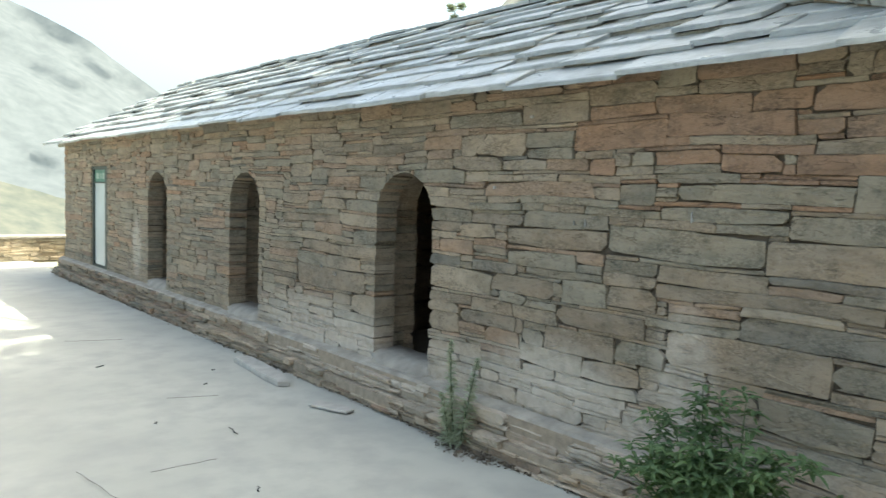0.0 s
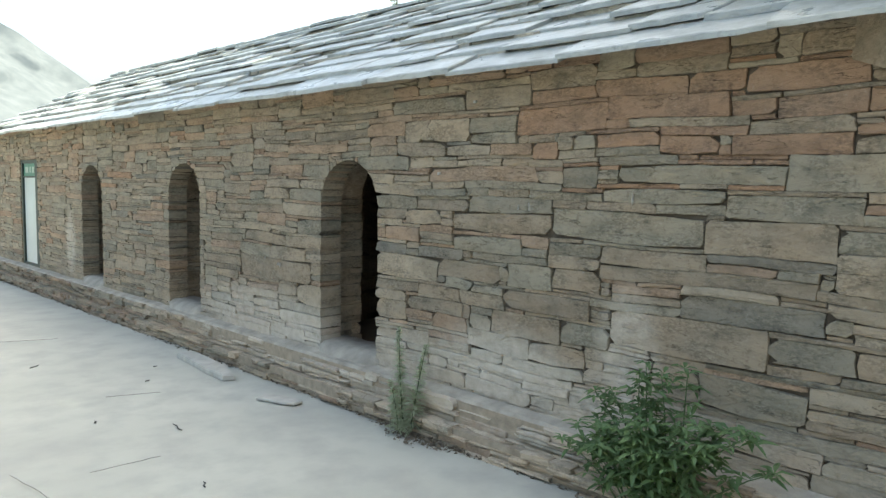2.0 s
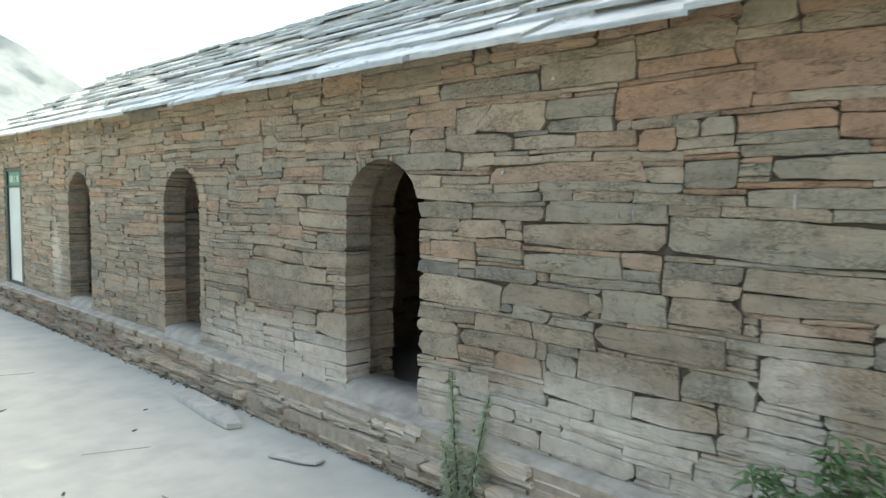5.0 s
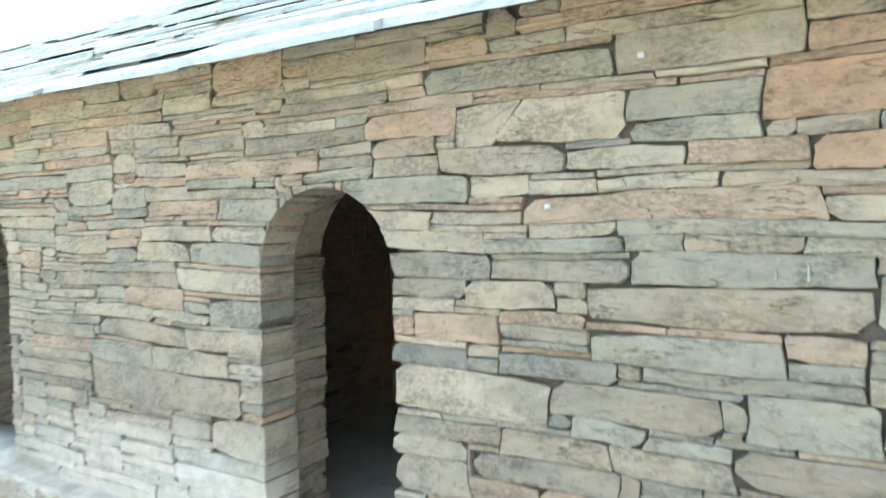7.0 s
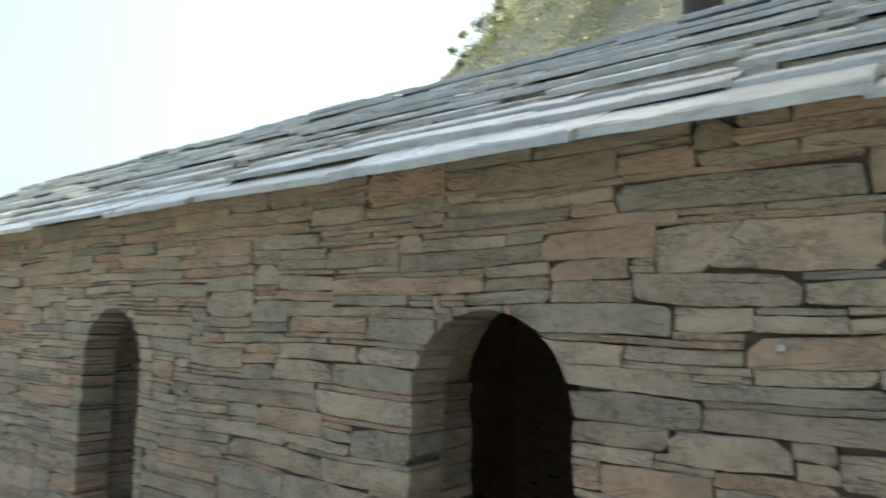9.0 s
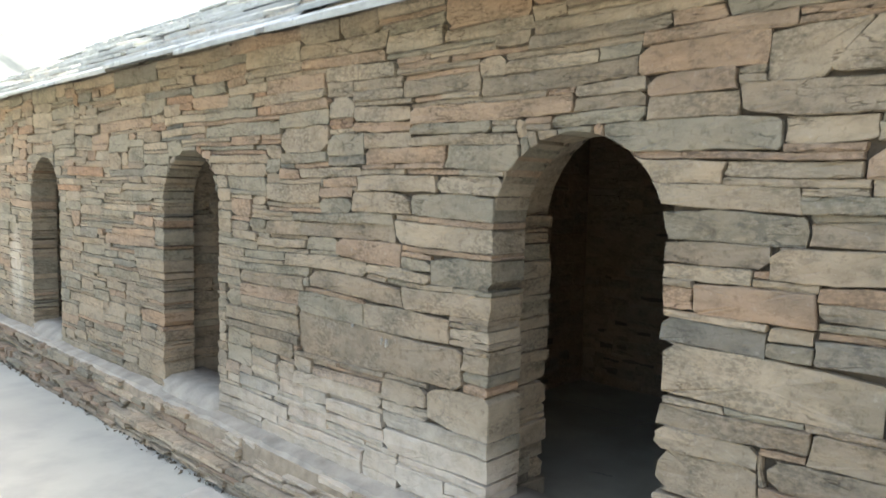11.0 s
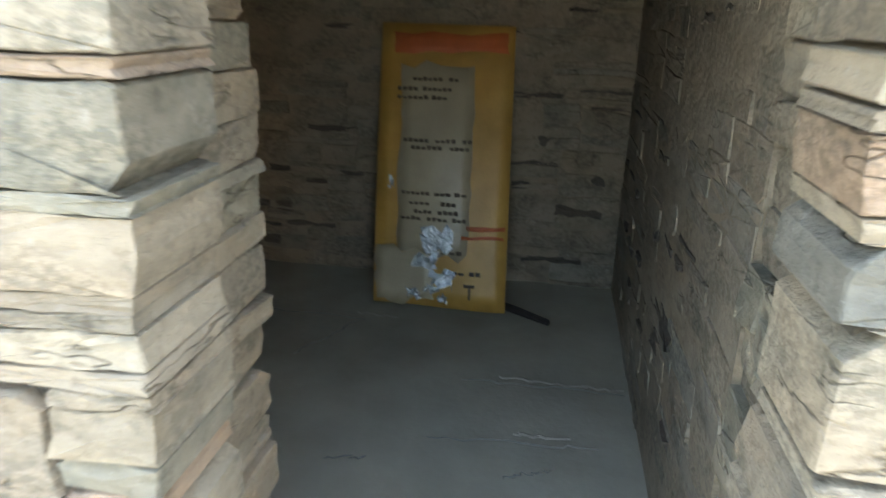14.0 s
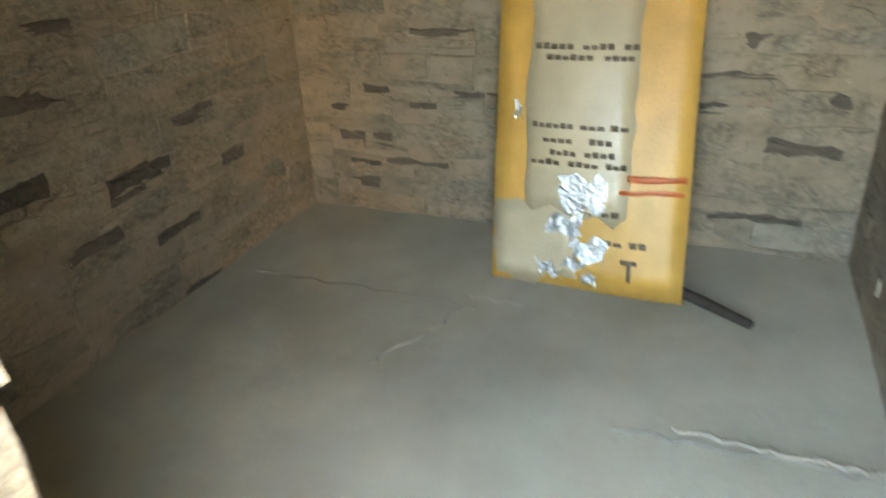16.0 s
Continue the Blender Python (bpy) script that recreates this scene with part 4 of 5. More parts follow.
slates = []
for i in range(TIERS):
    x, z = 3.32 + RUN * i, 2.262 + RISE * i
    y, lift = Y_NEAR - 0.4 - rng.uniform(0, 0.4), 0.0
    while y < GABLE - 0.15:
        w = rng.uniform(0.38, 1.0) if i else rng.uniform(0.6, 1.25)
        w = min(w, GABLE + 0.02 - y)
        if GABLE - y - w < 0.3:
            w = GABLE - y
        V, F = slate_geo(w + 0.02, RUN + rng.uniform(0.08, 0.14), rng.uniform(0.022, 0.036), rng.uniform(-0.05, 0.07), rng.choice((0, 0, 0, 0.04)))
        lift = 0.016 if lift == 0.0 else rng.choice((0.0, 0.0, 0.012))
        dx, dz, tw = rng.uniform(-0.035, 0.03), lift - 0.006, rng.uniform(-0.012, 0.012)
        pitch = PITCH + rng.uniform(-0.02, 0.02) + (0.04 if i == 0 else 0)
        W = [(x + dx + a + tw * (b - w / 2), y + b, z + dz + a * pitch + c + tw * (b - w / 2)) for a, b, c in V]
        slates.append((W, F))
        y += w
# ridge: flat cap stones, some standing proud
y = Y_NEAR
while y < GABLE - 0.2:
    w = rng.uniform(0.35, 0.8)
    V, F = slate_geo(w - 0.01, rng.uniform(0.34, 0.5), rng.uniform(0.03, 0.045), rng.uniform(-0.03, 0.06), 0)
    up = rng.choice((0, 0, 0, 0, 0.035))
    slates.append(([(RIDGE_X - 0.16 + a, y + b, RIDGE_Z - 0.10 + up * 0.7 + c + a * 0.05) for a, b, c in V], F))
    y += w + (0.15 if rng.random() < 0.15 else 0)
slates.sort(key=lambda s: abs(s[0][0][1] - 4.5))
for W, F in slates[:300]:
    stone_object("slate", W, F, SLATE, roof)
if slates[300:]:
    V, F = join_geo(slates[300:])
    ob = new("slates", mesh_of("slates", V, F, [SLATE_FAR]))
    ob.parent = roof
    tagged(ob, "grey split stone slates", kind="stuff")
# thin packing stones under the front edge of every tier
FV, FF = [], []
for i in range(1, TIERS + 1):
    x, z = 3.338 + RUN * i, 2.262 + RISE * i
    for layer in range(2):
        y = Y_NEAR - 0.4
        while y < GABLE - 0.1:
            w = min(rng.uniform(0.12, 0.5), GABLE - 0.04 - y)
            if w < 0.03:
                break
            h0 = z - 0.058 + layer * 0.035
            V, F = stone_geo(y, y + w, h0, h0 + 0.036, rng.uniform(-0.008, 0.022), 0.2)
            o = len(FV)
            FV += place(V, (x, 0, 0), (0, 1, 0), (0, 0, 1), (-1, 0, 0))
            FF += [tuple(k + o for k in f[::-1]) for f in F]
            y += w
ob = new("packing_stones", mesh_of("packing_stones", FV, FF, [PACKING]))
ob.parent = roof
tagged(ob, "thin stones packed under the slates", kind="stuff")

# rubble flank and slates of the crossing roof, rising from the valley between the two roofs
wing = setting("roof_wing", "rubble flank with slate coping where a crossing roof meets the slates", "roof")
VA, VB = Vector((3.40, 1.52, 2.34)), Vector((5.90, 4.40, 3.62))
along = (VB - VA).normalized()
span = (VB - VA).length
out = Vector((-along.y, along.x, 0)).normalized()
cols, rows = int(span / 0.02), 6
FV, FF = [], []
for c0, c1, r0, r1, _ in pack(cols, rows, np.ones((rows, cols), bool), [], ((1, 2, 3), (0.4, 0.4, 0.2)), (4, 11)):
    V, F = stone_geo(c0 * 0.02, c1 * 0.02, r0 * 0.024, r1 * 0.024, rng.uniform(-0.01, 0.02), 0.12, rough=1.5)
    o = len(FV)
    FV += place(V, VA, along, (0, 0, 1), out)
    FF += [tuple(k + o for k in (f[::-1] if out.cross(along).z > 0 else f)) for f in F]
ob = new("flank_stones", mesh_of("flank_stones", FV, FF, [PACKING]))
ob.parent = wing
tagged(ob, "small pale rubble stones", kind="stuff")
core = [VA - out * 0.03, VB - out * 0.03, VB - out * 0.5, VA - out * 0.5]
V = [v + Vector((0, 0, -0.25)) for v in core] + [v + Vector((0, 0, 0.13 + (0.20 if i > 1 else 0))) for i, v in enumerate(core)]
solid("flank_core", V, [(0, 3, 2, 1), (4, 5, 6, 7), (0, 1, 5, 4), (1, 2, 6, 5), (2, 3, 7, 6), (3, 0, 4, 7)], MORTAR_IN, wing)
u = 0.0
while u < span - 0.1:
    w = min(rng.uniform(0.5, 0.95), span - u)
    V, F = slate_geo(w - 0.01, 0.5, rng.uniform(0.025, 0.035), rng.uniform(-0.05, 0.05), 0)
    W = [VA + along * (u + b) - out * (a - 0.05) + Vector((0, 0, 0.150 + c + a * 0.42)) for a, b, c in V]
    stone_object("coping_slate", W, F, SLATE, wing)
    u += w

# ---------------------------------------------------------------- glazed door
door = tagged(new("glazed_door"), "narrow closed door with dark green frame and milky pane", "door")
door.location = (WALL_X + 0.02, gy0, gz0)


def door_part(name, x0, x1, y0, y1, z0, z1, mat, label=""):
    return bevel_box(name, x0, x1, y0 - gy0, y1 - gy0, z0 - gz0, z1 - gz0, mat, door, label, 0.004)


door_part("stile", -0.01, 0.05, gy0, gy0 + 0.12, gz0, gz1, FRAME_GREEN)
door_part("stile", -0.01, 0.05, gy1 - 0.07, gy1, gz0, gz1, FRAME_GREEN)
door_part("rail", -0.008, 0.048, gy0 + 0.11, gy1 - 0.07, gz0, gz0 + 0.06, FRAME_GREEN)
door_part("rail", -0.008, 0.048, gy0 + 0.11, gy1 - 0.07, gz1 - 0.05, gz1, FRAME_GREEN)
door_part("rail", -0.008, 0.048, gy0 + 0.11, gy1 - 0.07, gz1 - 0.26, gz1 - 0.235, FRAME_GREEN)
door_part("pane", 0.015, 0.025, gy0 + 0.11, gy1 - 0.07, gz0 + 0.06, gz1 - 0.26, PANE_SHEET, "milky white plastic pane")
sign = door_part("top_panel", 0.012, 0.025, gy0 + 0.11, gy1 - 0.07, gz1 - 0.235, gz1 - 0.05, SIGN_GREEN, "green painted panel")
for a, b in ((0.2, 0.3), (0.36, 0.42), (0.48, 0.62)):
    door_part("sign_mark", 0.006, 0.013, gy0 + a, gy0 + b, gz1 - 0.19, gz1 - 0.1, SIGN_WHITE)

# ---------------------------------------------------------------- parapet at the end of the terrace
V, F = box_geo(-14, 14, 17.03, 17.38, -0.05, 0.46)
parapet = setting("parapet", "low parapet of pale sunlit stones", "wall", V, F, MORTAR_IN)
pw = int(16 / 0.025)
FV, FF = [], []
for c0, c1, r0, r1, _ in pack(pw, 16, np.ones((16, pw), bool), [], ((1, 2, 3, 4), (0.2, 0.35, 0.3, 0.15)), (6, 18)):
    V, F = stone_geo(c0 * 0.025, c1 * 0.025, r0 * 0.028, r1 * 0.028, rng.uniform(0, 0.03), 0.03, rough=1.5)
    o = len(FV)
    FV += place(V, (-8, 17.02, 0), (1, 0, 0), (0, 0, 1), (0, -1, 0))
    FF += [tuple(k + o for k in f) for f in F]
ob = new("parapet_stones", mesh_of("parapet_stones", FV, FF, [PARAPET]))
ob.parent = parapet
tagged(ob, "pale rubble stones of the parapet", kind="stuff")
rough_slab("coping", -14, 14, 16.98, 17.42, 0.46, 0.51, CEMENT, parapet, "pale cement coping", 0.01, 20)

# ---------------------------------------------------------------- loose stones and litter on the terrace
def leaning_slab(name, label, a, b, width, thick):
    """A long split stone lying on the concrete between two points."""
    A, B = Vector(a), Vector(b)
    d = (B - A).normalized()
    s = Vector((-d.y, d.x, 0))
    L = (B - A).length
    ring = [(0, 0.15), (0.06, 0.0), (0.45, -0.04), (0.8, 0.03), (1.0, 0.3), (0.97, 0.85), (0.7, 1.0), (0.3, 0.96), (0.05, 1.0)]
    m = len(ring)
    V = []
    for k, z in ((1.0, 0.0), (1.0, thick * 0.75), (0.94, thick)):
        for u, w in ring:
            p = A + d * (0.5 + (u - 0.5) * k) * L + s * (0.5 + (w - 0.5) * k) * width
            V.append((p.x, p.y, z + 0.004 + 0.01 * noise.noise(p * 5) * (z > 0)))
    F = [tuple(range(m))[::-1], tuple(2 * m + i for i in range(m))]
    for j in range(2):
        for i in range(m):
            F.append((j * m + i, j * m + (i + 1) % m, (j + 1) * m + (i + 1) % m, (j + 1) * m + i))
    return tagged(solid(name, V, F, SLAB), label, "stone slab")


SLAB = plain_mat("pale_slab", (0.53, 0.51, 0.46), 0.85, 9.0, 0.35, 0.006, fine=50.0)
leaning_slab("stone_slab", "long pale split stone slab lying at the wall foot", (3.30, 6.96, 0), (3.20, 5.92, 0), -0.16, 0.048)
leaning_slab("stone_slab", "thin small slate lying on the concrete", (3.12, 5.40, 0), (3.24, 5.06, 0), -0.14, 0.016)

V, F = [], []
for _ in range(2600):
    y = rng.uniform(-1, 13.5)
    near_weed = math.exp(-((y - 4.0) / 0.35) ** 2)
    if rng.random() < 0.35 and not near_weed > 0.3:
        y = rng.gauss(3.95, 0.22)
    x = 3.362 - abs(rng.gauss(0, 0.022 + 0.05 * math.exp(-((y - 3.95) / 0.3) ** 2)))
    s, a = 0.003 + 0.017 * rng.random() ** 2.5, rng.uniform(0, 6.3)
    h = s * rng.uniform(0.3, 1.0)
    o = len(V)
    V += [(x + s * math.cos(a), y + s * math.sin(a), 0.010), (x + 0.4 * s * math.cos(a + 2), y + 0.4 * s * math.sin(a + 2), 0.012 + h),
          (x - s * math.cos(a), y - s * math.sin(a), 0.010 + h * 0.4), (x + 0.4 * s * math.cos(a - 2), y + 0.4 * s * math.sin(a - 2), 0.008)]
    F += [(o, o + 1, o + 2), (o, o + 2, o + 3), (o, o + 3, o + 1), (o + 1, o + 3, o + 2)]
tagged(solid("litter", V, F, DEBRIS), "dry leaves and grit along the wall foot", "litter", kind="stuff")


# dry twigs scattered on the concrete
for x, y, length, a in ((2.30, 5.15, 0.16, 1.45), (1.72, 3.55, 0.34, 0.35), (2.62, 6.35, 0.05, 0.4), (1.95, 5.6, 0.05, 1.2), (2.86, 6.75, 0.04, 0.2), (2.1, 7.4, 0.12, 0.6), (2.0, 4.2, 0.08, 1.1)):
    pts = [Vector((x + length * (t - 0.5) * math.cos(a) + 0.006 * math.sin(9 * t + x), y + length * (t - 0.5) * math.sin(a), 0.0075)) for t in (0, 0.3, 0.65, 1.0)]
    V, F = tube_geo(pts, [0.0035, 0.0045, 0.004, 0.002], 6)
    tagged(solid("twig", V, F, BARK, smooth=True), "thin dry dark twig lying on the concrete", "twig", group="twigs on the terrace")


def leaf_geo(base, tip, width, curl=0.15):
    """A folded lance-shaped leaf."""
    b, t = Vector(base), Vector(tip)
    d = t - b
    side = d.cross(Vector((rng.uniform(-0.4, 0.4), rng.uniform(-0.4, 0.4), 1))).normalized() * width
    drop = Vector((0, 0, -curl * d.length))
    m1, m2 = b + d * 0.35 + drop * -0.25, b + d * 0.7 + drop * 0.15
    lift = Vector((0, 0, width * 0.35))
    V = [b, m1 + side + lift, m1, m1 - side + lift, m2 + side * 0.75 + lift, m2, m2 - side * 0.75 + lift, t + drop * 0.5]
    return V, [(0, 2, 1), (0, 3, 2), (1, 2, 5, 4), (2, 3, 6, 5), (4, 5, 7), (5, 6, 7)]


# feathery weed at the wall foot
weed = tagged(new("weed"), "tall feathery grey-green weed growing at the wall foot", "plant")
weed.location = (3.31, 4.06, 0)
for bx, by, h, lx, ly in ((0.0, 0.0, 0.68, 0.05, 0.12), (0.02, -0.03, 0.60, 0.04, -0.10), (-0.02, 0.03, 0.36, -0.04, 0.05)):
    pts = [Vector((bx + lx * t * t, by + ly * t, h * t)) for t in (0, 0.25, 0.5, 0.75, 1.0)]
    V, F = tube_geo(pts, [0.006, 0.005, 0.004, 0.003, 0.0015], 6)
    solid("stem", V, F, STEM, weed, smooth=True)
    geo = []
    for k in range(int(800 * h)):
        t = rng.uniform(0.04, 1.0)
        p = Vector((bx + lx * t * t, by + ly * t, h * t))
        a = rng.uniform(0, 6.283)
        L = (0.085 * (1 - t) + 0.024) * rng.uniform(0.6, 1.15)
        geo.append(leaf_geo(p, p + Vector((math.cos(a), math.sin(a), rng.uniform(-0.1, 0.7))) * L, 0.0036 + 0.0022 * rng.random(), 0.3))
    V, F = join_geo(geo)
    solid("foliage", V, F, WEED, weed)

# leafy bush
bush = tagged(new("bush"), "leafy green bush growing against the wall", "bush")
bush.location = (3.22, 2.28, 0)
for k in range(30):
    a, r = rng.uniform(0, 6.283), rng.uniform(0.03, 0.16)
    sx, sy = math.cos(a), math.sin(a)
    h = rng.uniform(0.30, 0.62)
    lean_x, lean_y = sx * rng.uniform(0.05, 0.16) - 0.03, sy * rng.uniform(0.1, 0.42)
    if k < 4:
        h, lean_x, lean_y = rng.uniform(0.68, 0.80), 0.02, rng.uniform(-0.08, 0.1)
    pts = [Vector((sx * r * 0.4 + lean_x * t * t, sy * r + lean_y * t * t, h * t * (1.1 - 0.1 * t))) for t in (0, 0.3, 0.6, 0.85, 1.0)]
    V, F = tube_geo(pts, [0.006, 0.005, 0.004, 0.003, 0.002], 5)
    solid("stem", V, F, STEM, bush)
    geo = []
    for q in range(13):
        t = rng.uniform(0.25, 1.0) ** 0.8 if q else 1.0
        i = min(int(t * 4), 3)
        p = pts[i].lerp(pts[i + 1], t * 4 - i) + (Vector((rng.gauss(0, 0.025), rng.gauss(0, 0.035), rng.gauss(0, 0.02))) if q else Vector())
        p.x = min(p.x, 0.16)
        turn = rng.uniform(0, 6.283)
        for w in range(5):              # a whorl of lance-shaped leaves
            b = turn + w * 1.257 + rng.uniform(-0.25, 0.25)
            L = rng.uniform(0.05, 0.095)
            geo.append(leaf_geo(p, p + Vector((math.cos(b), math.sin(b), rng.uniform(-0.3, 0.45))) * L, L * 0.15, 0.3))
    V, F = join_geo(geo)
    solid("foliage", V, F, LEAF, bush)

# ---------------------------------------------------------------- board and stick in the cell
BOARD = plain_mat("yellowed_board", (0.50, 0.28, 0.06), 0.45, 4.0, 0.3, 0.002, tint=(0.62, 0.36, 0.09))
FADED = plain_mat("faded_print", (0.46, 0.38, 0.26), 0.3, 5.0, 0.3, 0.002)
INK = plain_mat("dark_ink", (0.12, 0.09, 0.06), 0.5, 20.0, 0.3, 0.001)
RED_INK = plain_mat("orange_red_ink", (0.55, 0.13, 0.04), 0.45, 9.0, 0.3, 0.001)
FILM = plain_mat("torn_silver_film", (0.62, 0.64, 0.66), 0.18, 25.0, 0.3, 0.01, metal=0.6)
board = tagged(new("notice_board"), "yellow-orange printed board with peeling film leaning on the back wall", "notice board")
board.location = (5.63, 5.315, CELL_FLOOR_Z + 0.012)
BW, BH = 0.56, 1.14


def on_board(u, v, lift=0.0):
    """u across (-0.5 to 0.5), v up (0 to 1): leaning back, slightly bowed."""
    bow = 0.018 * math.sin(v * math.pi * 1.2) + 0.01 * math.sin(u * 5 + v * 4)
    return Vector((0.36 * v - bow - lift, -u * BW + 0.045 * v, BH * v * 0.985))


def board_patch(name, u0, u1, v0, v1, lift, mat, label="", nu=6, nv=8, ragged=0.0, parent=board):
    V, F = [], []
    for k in (0, 1):
        for j in range(nv + 1):
            for i in range(nu + 1):
                edge = i in (0, nu) or j in (0, nv)
                du, dv = (rng.uniform(-ragged, ragged), rng.uniform(-ragged, ragged)) if edge and ragged and not k else (0, 0)
                if k:
                    V.append(Vector(V[j * (nu + 1) + i]) + Vector((0.0012 + (0.004 if mat is BOARD else 0), 0, 0)))
                else:
                    V.append(on_board(u0 + (u1 - u0) * i / nu + du, v0 + (v1 - v0) * j / nv + dv, lift + (rng.uniform(0, 0.008) if mat is FILM else 0)))
    o = (nu + 1) * (nv + 1)
    for j in range(nv):
        for i in range(nu):
            a = j * (nu + 1) + i
            F.append((a, a + 1, a + nu + 2, a + nu + 1))
            F.append((o + a, o + a + nu + 1, o + a + nu + 2, o + a + 1))
    rim = [i for i in range(nu + 1)] + [j * (nu + 1) + nu for j in range(1, nu and nv + 1)] + [nv * (nu + 1) + i for i in range(nu - 1, -1, -1)] + [j * (nu + 1) for j in range(nv - 1, 0, -1)]
    for a, b in zip(rim, rim[1:] + rim[:1]):
        F.append((a, o + a, o + b, b))
    return solid(name, V, F, mat, parent, label, smooth=mat is not FILM)


sheet = board_patch("sheet", -0.5, 0.5, 0.0, 1.0, 0.0, BOARD, "", 10, 16)
board_patch("faded_area", -0.33, 0.22, 0.18, 0.86, 0.003, FADED, "faded greyish middle of the print", 6, 12, 0.02)
board_patch("faded_corner", -0.49, -0.05, 0.01, 0.2, 0.0035, FADED, "greyish worn lower corner", 6, 5, 0.02)
board_patch("red_band", -0.4, 0.45, 0.90, 0.97, 0.003, RED_INK, "orange-red heading band", 6, 3, 0.01)
board_patch("red_band", 0.20, 0.48, 0.285, 0.30, 0.003, RED_INK, "", 4, 1, 0.004)
board_patch("red_band", 0.16, 0.47, 0.255, 0.265, 0.003, RED_INK, "", 4, 1, 0.004)
for v, rows in ((0.80, ((-0.25, -0.02), (0.02, 0.1))), (0.765, ((-0.36, -0.2), (-0.17, 0.05))), (0.735, ((-0.36, -0.12), (-0.1, 0.02))),
                (0.585, ((-0.3, -0.1), (-0.06, 0.1), (0.14, 0.22))), (0.56, ((-0.24, 0.0), (0.05, 0.2))),
                (0.40, ((-0.3, -0.08), (-0.05, 0.08), (0.1, 0.2))), (0.365, ((-0.24, -0.08), (0.0, 0.12))), (0.335, ((-0.2, -0.06), (-0.02, 0.14))), (0.31, ((-0.3, -0.14), (-0.1, 0.06), (0.09, 0.2))),
                (0.195, ((-0.1, 0.05), (0.08, 0.18))), (0.125, ((0.1, 0.2), (0.23, 0.32)))):
    for a, b in rows:
        n = max(2, int((b - a) / 0.035))
        for q in range(n):
            board_patch("print_bar", a + (b - a) * q / n, a + (b - a) * (q + 0.78) / n, v, v + rng.uniform(0.009, 0.015), 0.006, INK, "", 1, 1)
board_patch("ink_mark", 0.19, 0.27, 0.083, 0.094, 0.006, INK, "", 2, 1)
board_patch("ink_mark", 0.225, 0.245, 0.04, 0.085, 0.006, INK, "", 1, 2)
for u0, u1, v0, v1 in ((-0.14, 0.1, 0.2, 0.29), (-0.2, -0.02, 0.13, 0.19), (-0.06, 0.12, 0.08, 0.14), (-0.24, -0.14, 0.03, 0.06), (0.0, 0.06, 0.02, 0.045), (-0.4, -0.36, 0.42, 0.45), (-0.1, 0.0, 0.06, 0.08)):
    board_patch("torn_film", u0, u1, v0, v1, 0.007, FILM, "shiny crumpled scrap of film", 5, 4, 0.02)

stick = tagged(solid("stick", *tube_geo([(5.72, 5.10, CELL_FLOOR_Z + 0.022), (5.64, 4.98, CELL_FLOOR_Z + 0.022), (5.555, 4.855, CELL_FLOOR_Z + 0.02)], [0.016, 0.017, 0.013], 7), DARK_WOOD),
               "short dark stick lying on the cell floor", "stick")

# ---------------------------------------------------------------- trees behind the building
def needle_clump(c, r, count, size):
    geo = []
    for _ in range(count):
        d = Vector((rng.gauss(0, 1), rng.gauss(0, 1), rng.gauss(0, 0.7)))
        d = d.normalized() * r * rng.random() ** 0.5
        p = c + d
        q = p + Vector((rng.gauss(0, 1), rng.gauss(0, 1), rng.gauss(0, 0.6))).normalized() * size
        geo.append(leaf_geo(p, q, size * 0.16))
    return geo


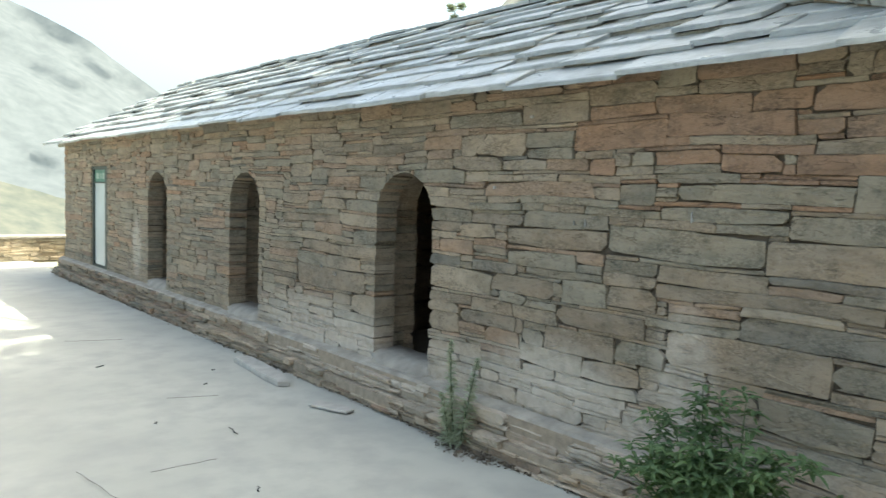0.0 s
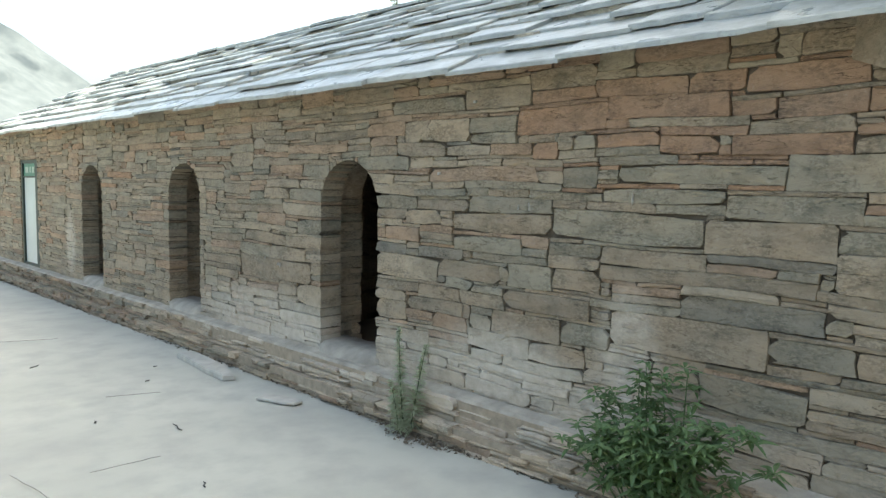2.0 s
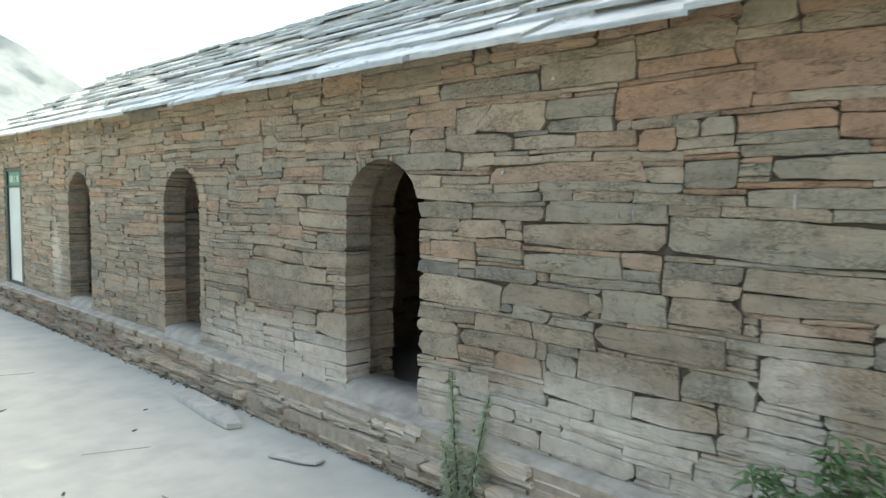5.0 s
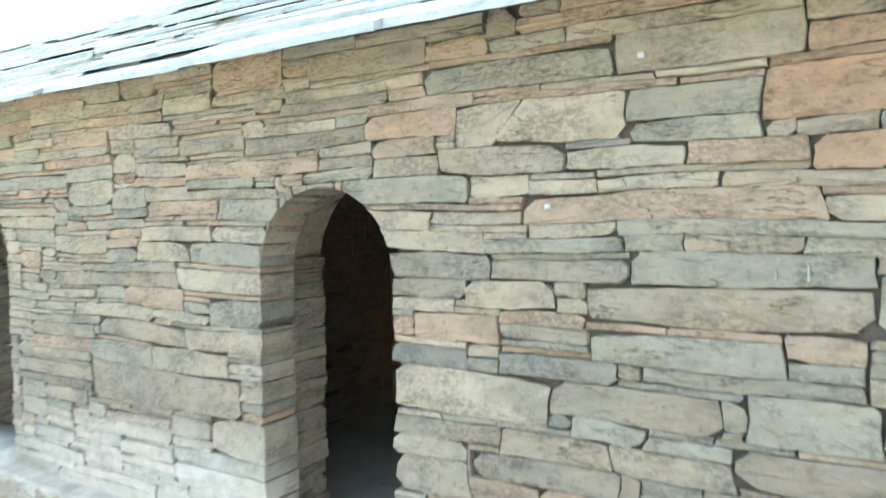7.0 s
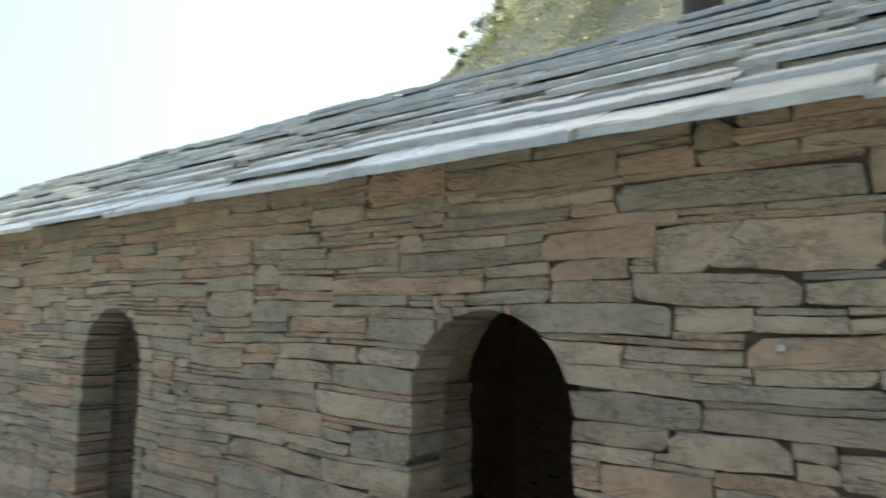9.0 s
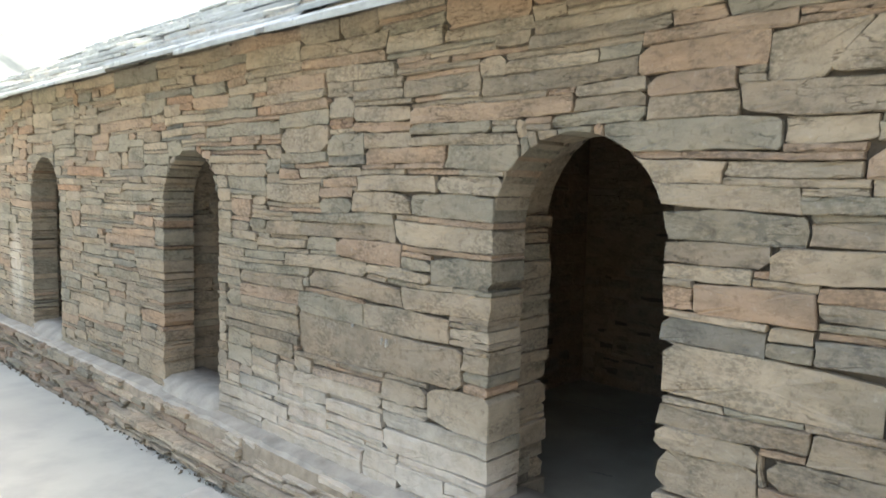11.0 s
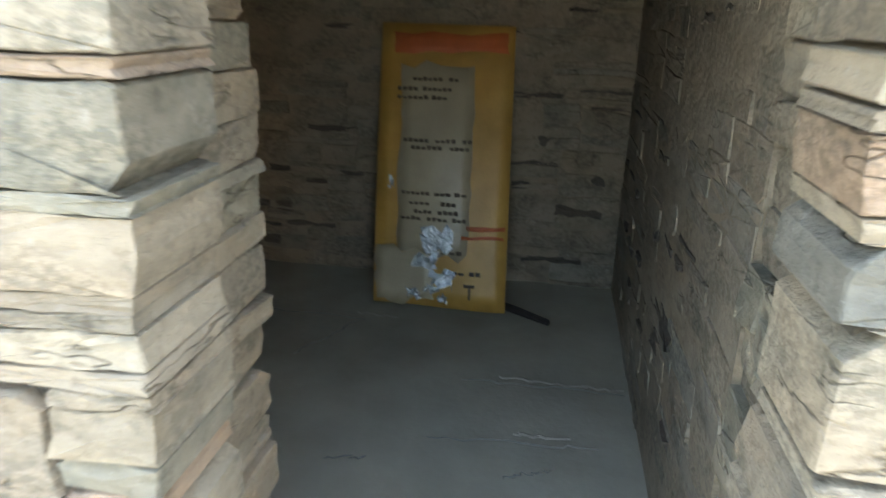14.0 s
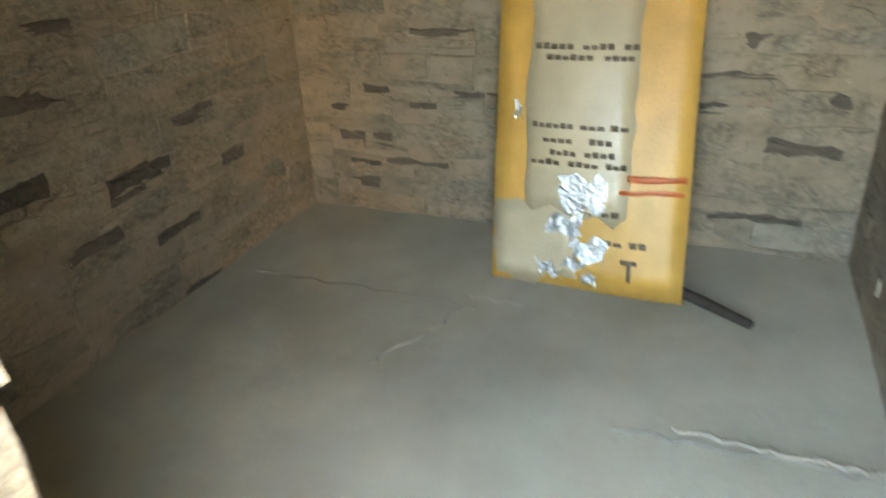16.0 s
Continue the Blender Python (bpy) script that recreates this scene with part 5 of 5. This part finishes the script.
def pine(x, y, z0, height, girth, crown_from, spread, limbs, label, clumps=3, count=30, size=0.28, needles=NEEDLES):
    tree = tagged(new("pine_tree"), label, "tree", "pines behind the building")
    tree.location = (x, y, z0)
    pts = [Vector((0.12 * math.sin(t * 4), 0.1 * math.sin(t * 3 + 1), height * t)) for t in (0, 0.15, 0.3, 0.5, 0.7, 0.85, 1.0)]
    V, F = tube_geo(pts, [girth * (1 - 0.9 * t) for t in (0, 0.12, 0.25, 0.45, 0.65, 0.82, 1.0)], 12)
    solid("trunk", V, F, BARK, tree, smooth=True)
    wood, green = [], []
    for k in range(limbs):
        t = crown_from + (1 - crown_from) * (k + rng.random()) / limbs
        a = k * 2.4 + rng.uniform(-0.4, 0.4)
        L = spread * (1.15 - 0.85 * (t - crown_from) / (1 - crown_from)) * rng.uniform(0.6, 1.1)
        base = Vector((0, 0, height * t))
        tip = base + Vector((math.cos(a), math.sin(a), rng.uniform(0.05, 0.35))) * L
        mid = base.lerp(tip, 0.5) + Vector((0, 0, -0.05 * L))
        wood.append(tube_geo([base, mid, tip], [girth * 0.22, girth * 0.14, girth * 0.04], 6))
        for q in range(clumps):
            s = rng.uniform(0.4, 1.05)
            c = base.lerp(tip, s) + Vector((rng.gauss(0, 0.12), rng.gauss(0, 0.12), rng.gauss(0.05, 0.08))) * L * 0.5
            green += needle_clump(c, L * rng.uniform(0.16, 0.30) + 0.12, count, size)
    for V, F in wood:
        solid("limb", V, F, BARK, tree)
    V, F = join_geo(green)
    solid("crown", V, F, needles, tree)
    return tree


pine(10.2, 6.35, -0.1, 20, 0.33, 0.50, 5.0, 36, "large old pine with a thick dark trunk", 3, 36, 0.24)
# next three pines are unseen, added to shade the courtyard and cut its bounce
pine(9.6, 1.6, -0.1, 25, 0.34, 0.38, 5.0, 62, "unseen large pine added to shade the courtyard", 5, 95, 0.30)
pine(9.8, -4.2, -0.1, 26, 0.34, 0.38, 5.2, 64, "unseen large pine added to shade the courtyard", 5, 95, 0.30)
pine(9.4, -1.4, -0.1, 27, 0.34, 0.36, 5.2, 68, "unseen large pine added to shade the courtyard", 5, 100, 0.30)
pine(24.0, 19.2, 0.0, 15.8, 0.13, 0.66, 1.7, 18, "thin pine on the hillside", 3, 150, 0.11, HAZED_NEEDLES)
pine(26.0, 22.6, 0.0, 14.5, 0.10, 0.62, 1.5, 16, "small thin pine on the hillside", 3, 130, 0.11, HAZED_NEEDLES)
pine(20.0, 22.8, -2.0, 11.5, 0.10, 0.62, 1.2, 14, "small thin pine beyond the roof", 3, 130, 0.10, HAZED_NEEDLES)

geo = []
for _ in range(900):
    x = rng.uniform(15, 33)
    y = rng.uniform(2, 23 + (x - 30) * 0.5)
    geo += needle_clump(Vector((x, y, hill_z(x, y) + rng.uniform(0.1, 0.8))), rng.uniform(0.5, 1.2), 44, 0.17)
V, F = join_geo(geo)
tagged(solid("scrub", V, F, SCRUB), "yellow-green scrub covering the hillside", "scrub", kind="stuff")
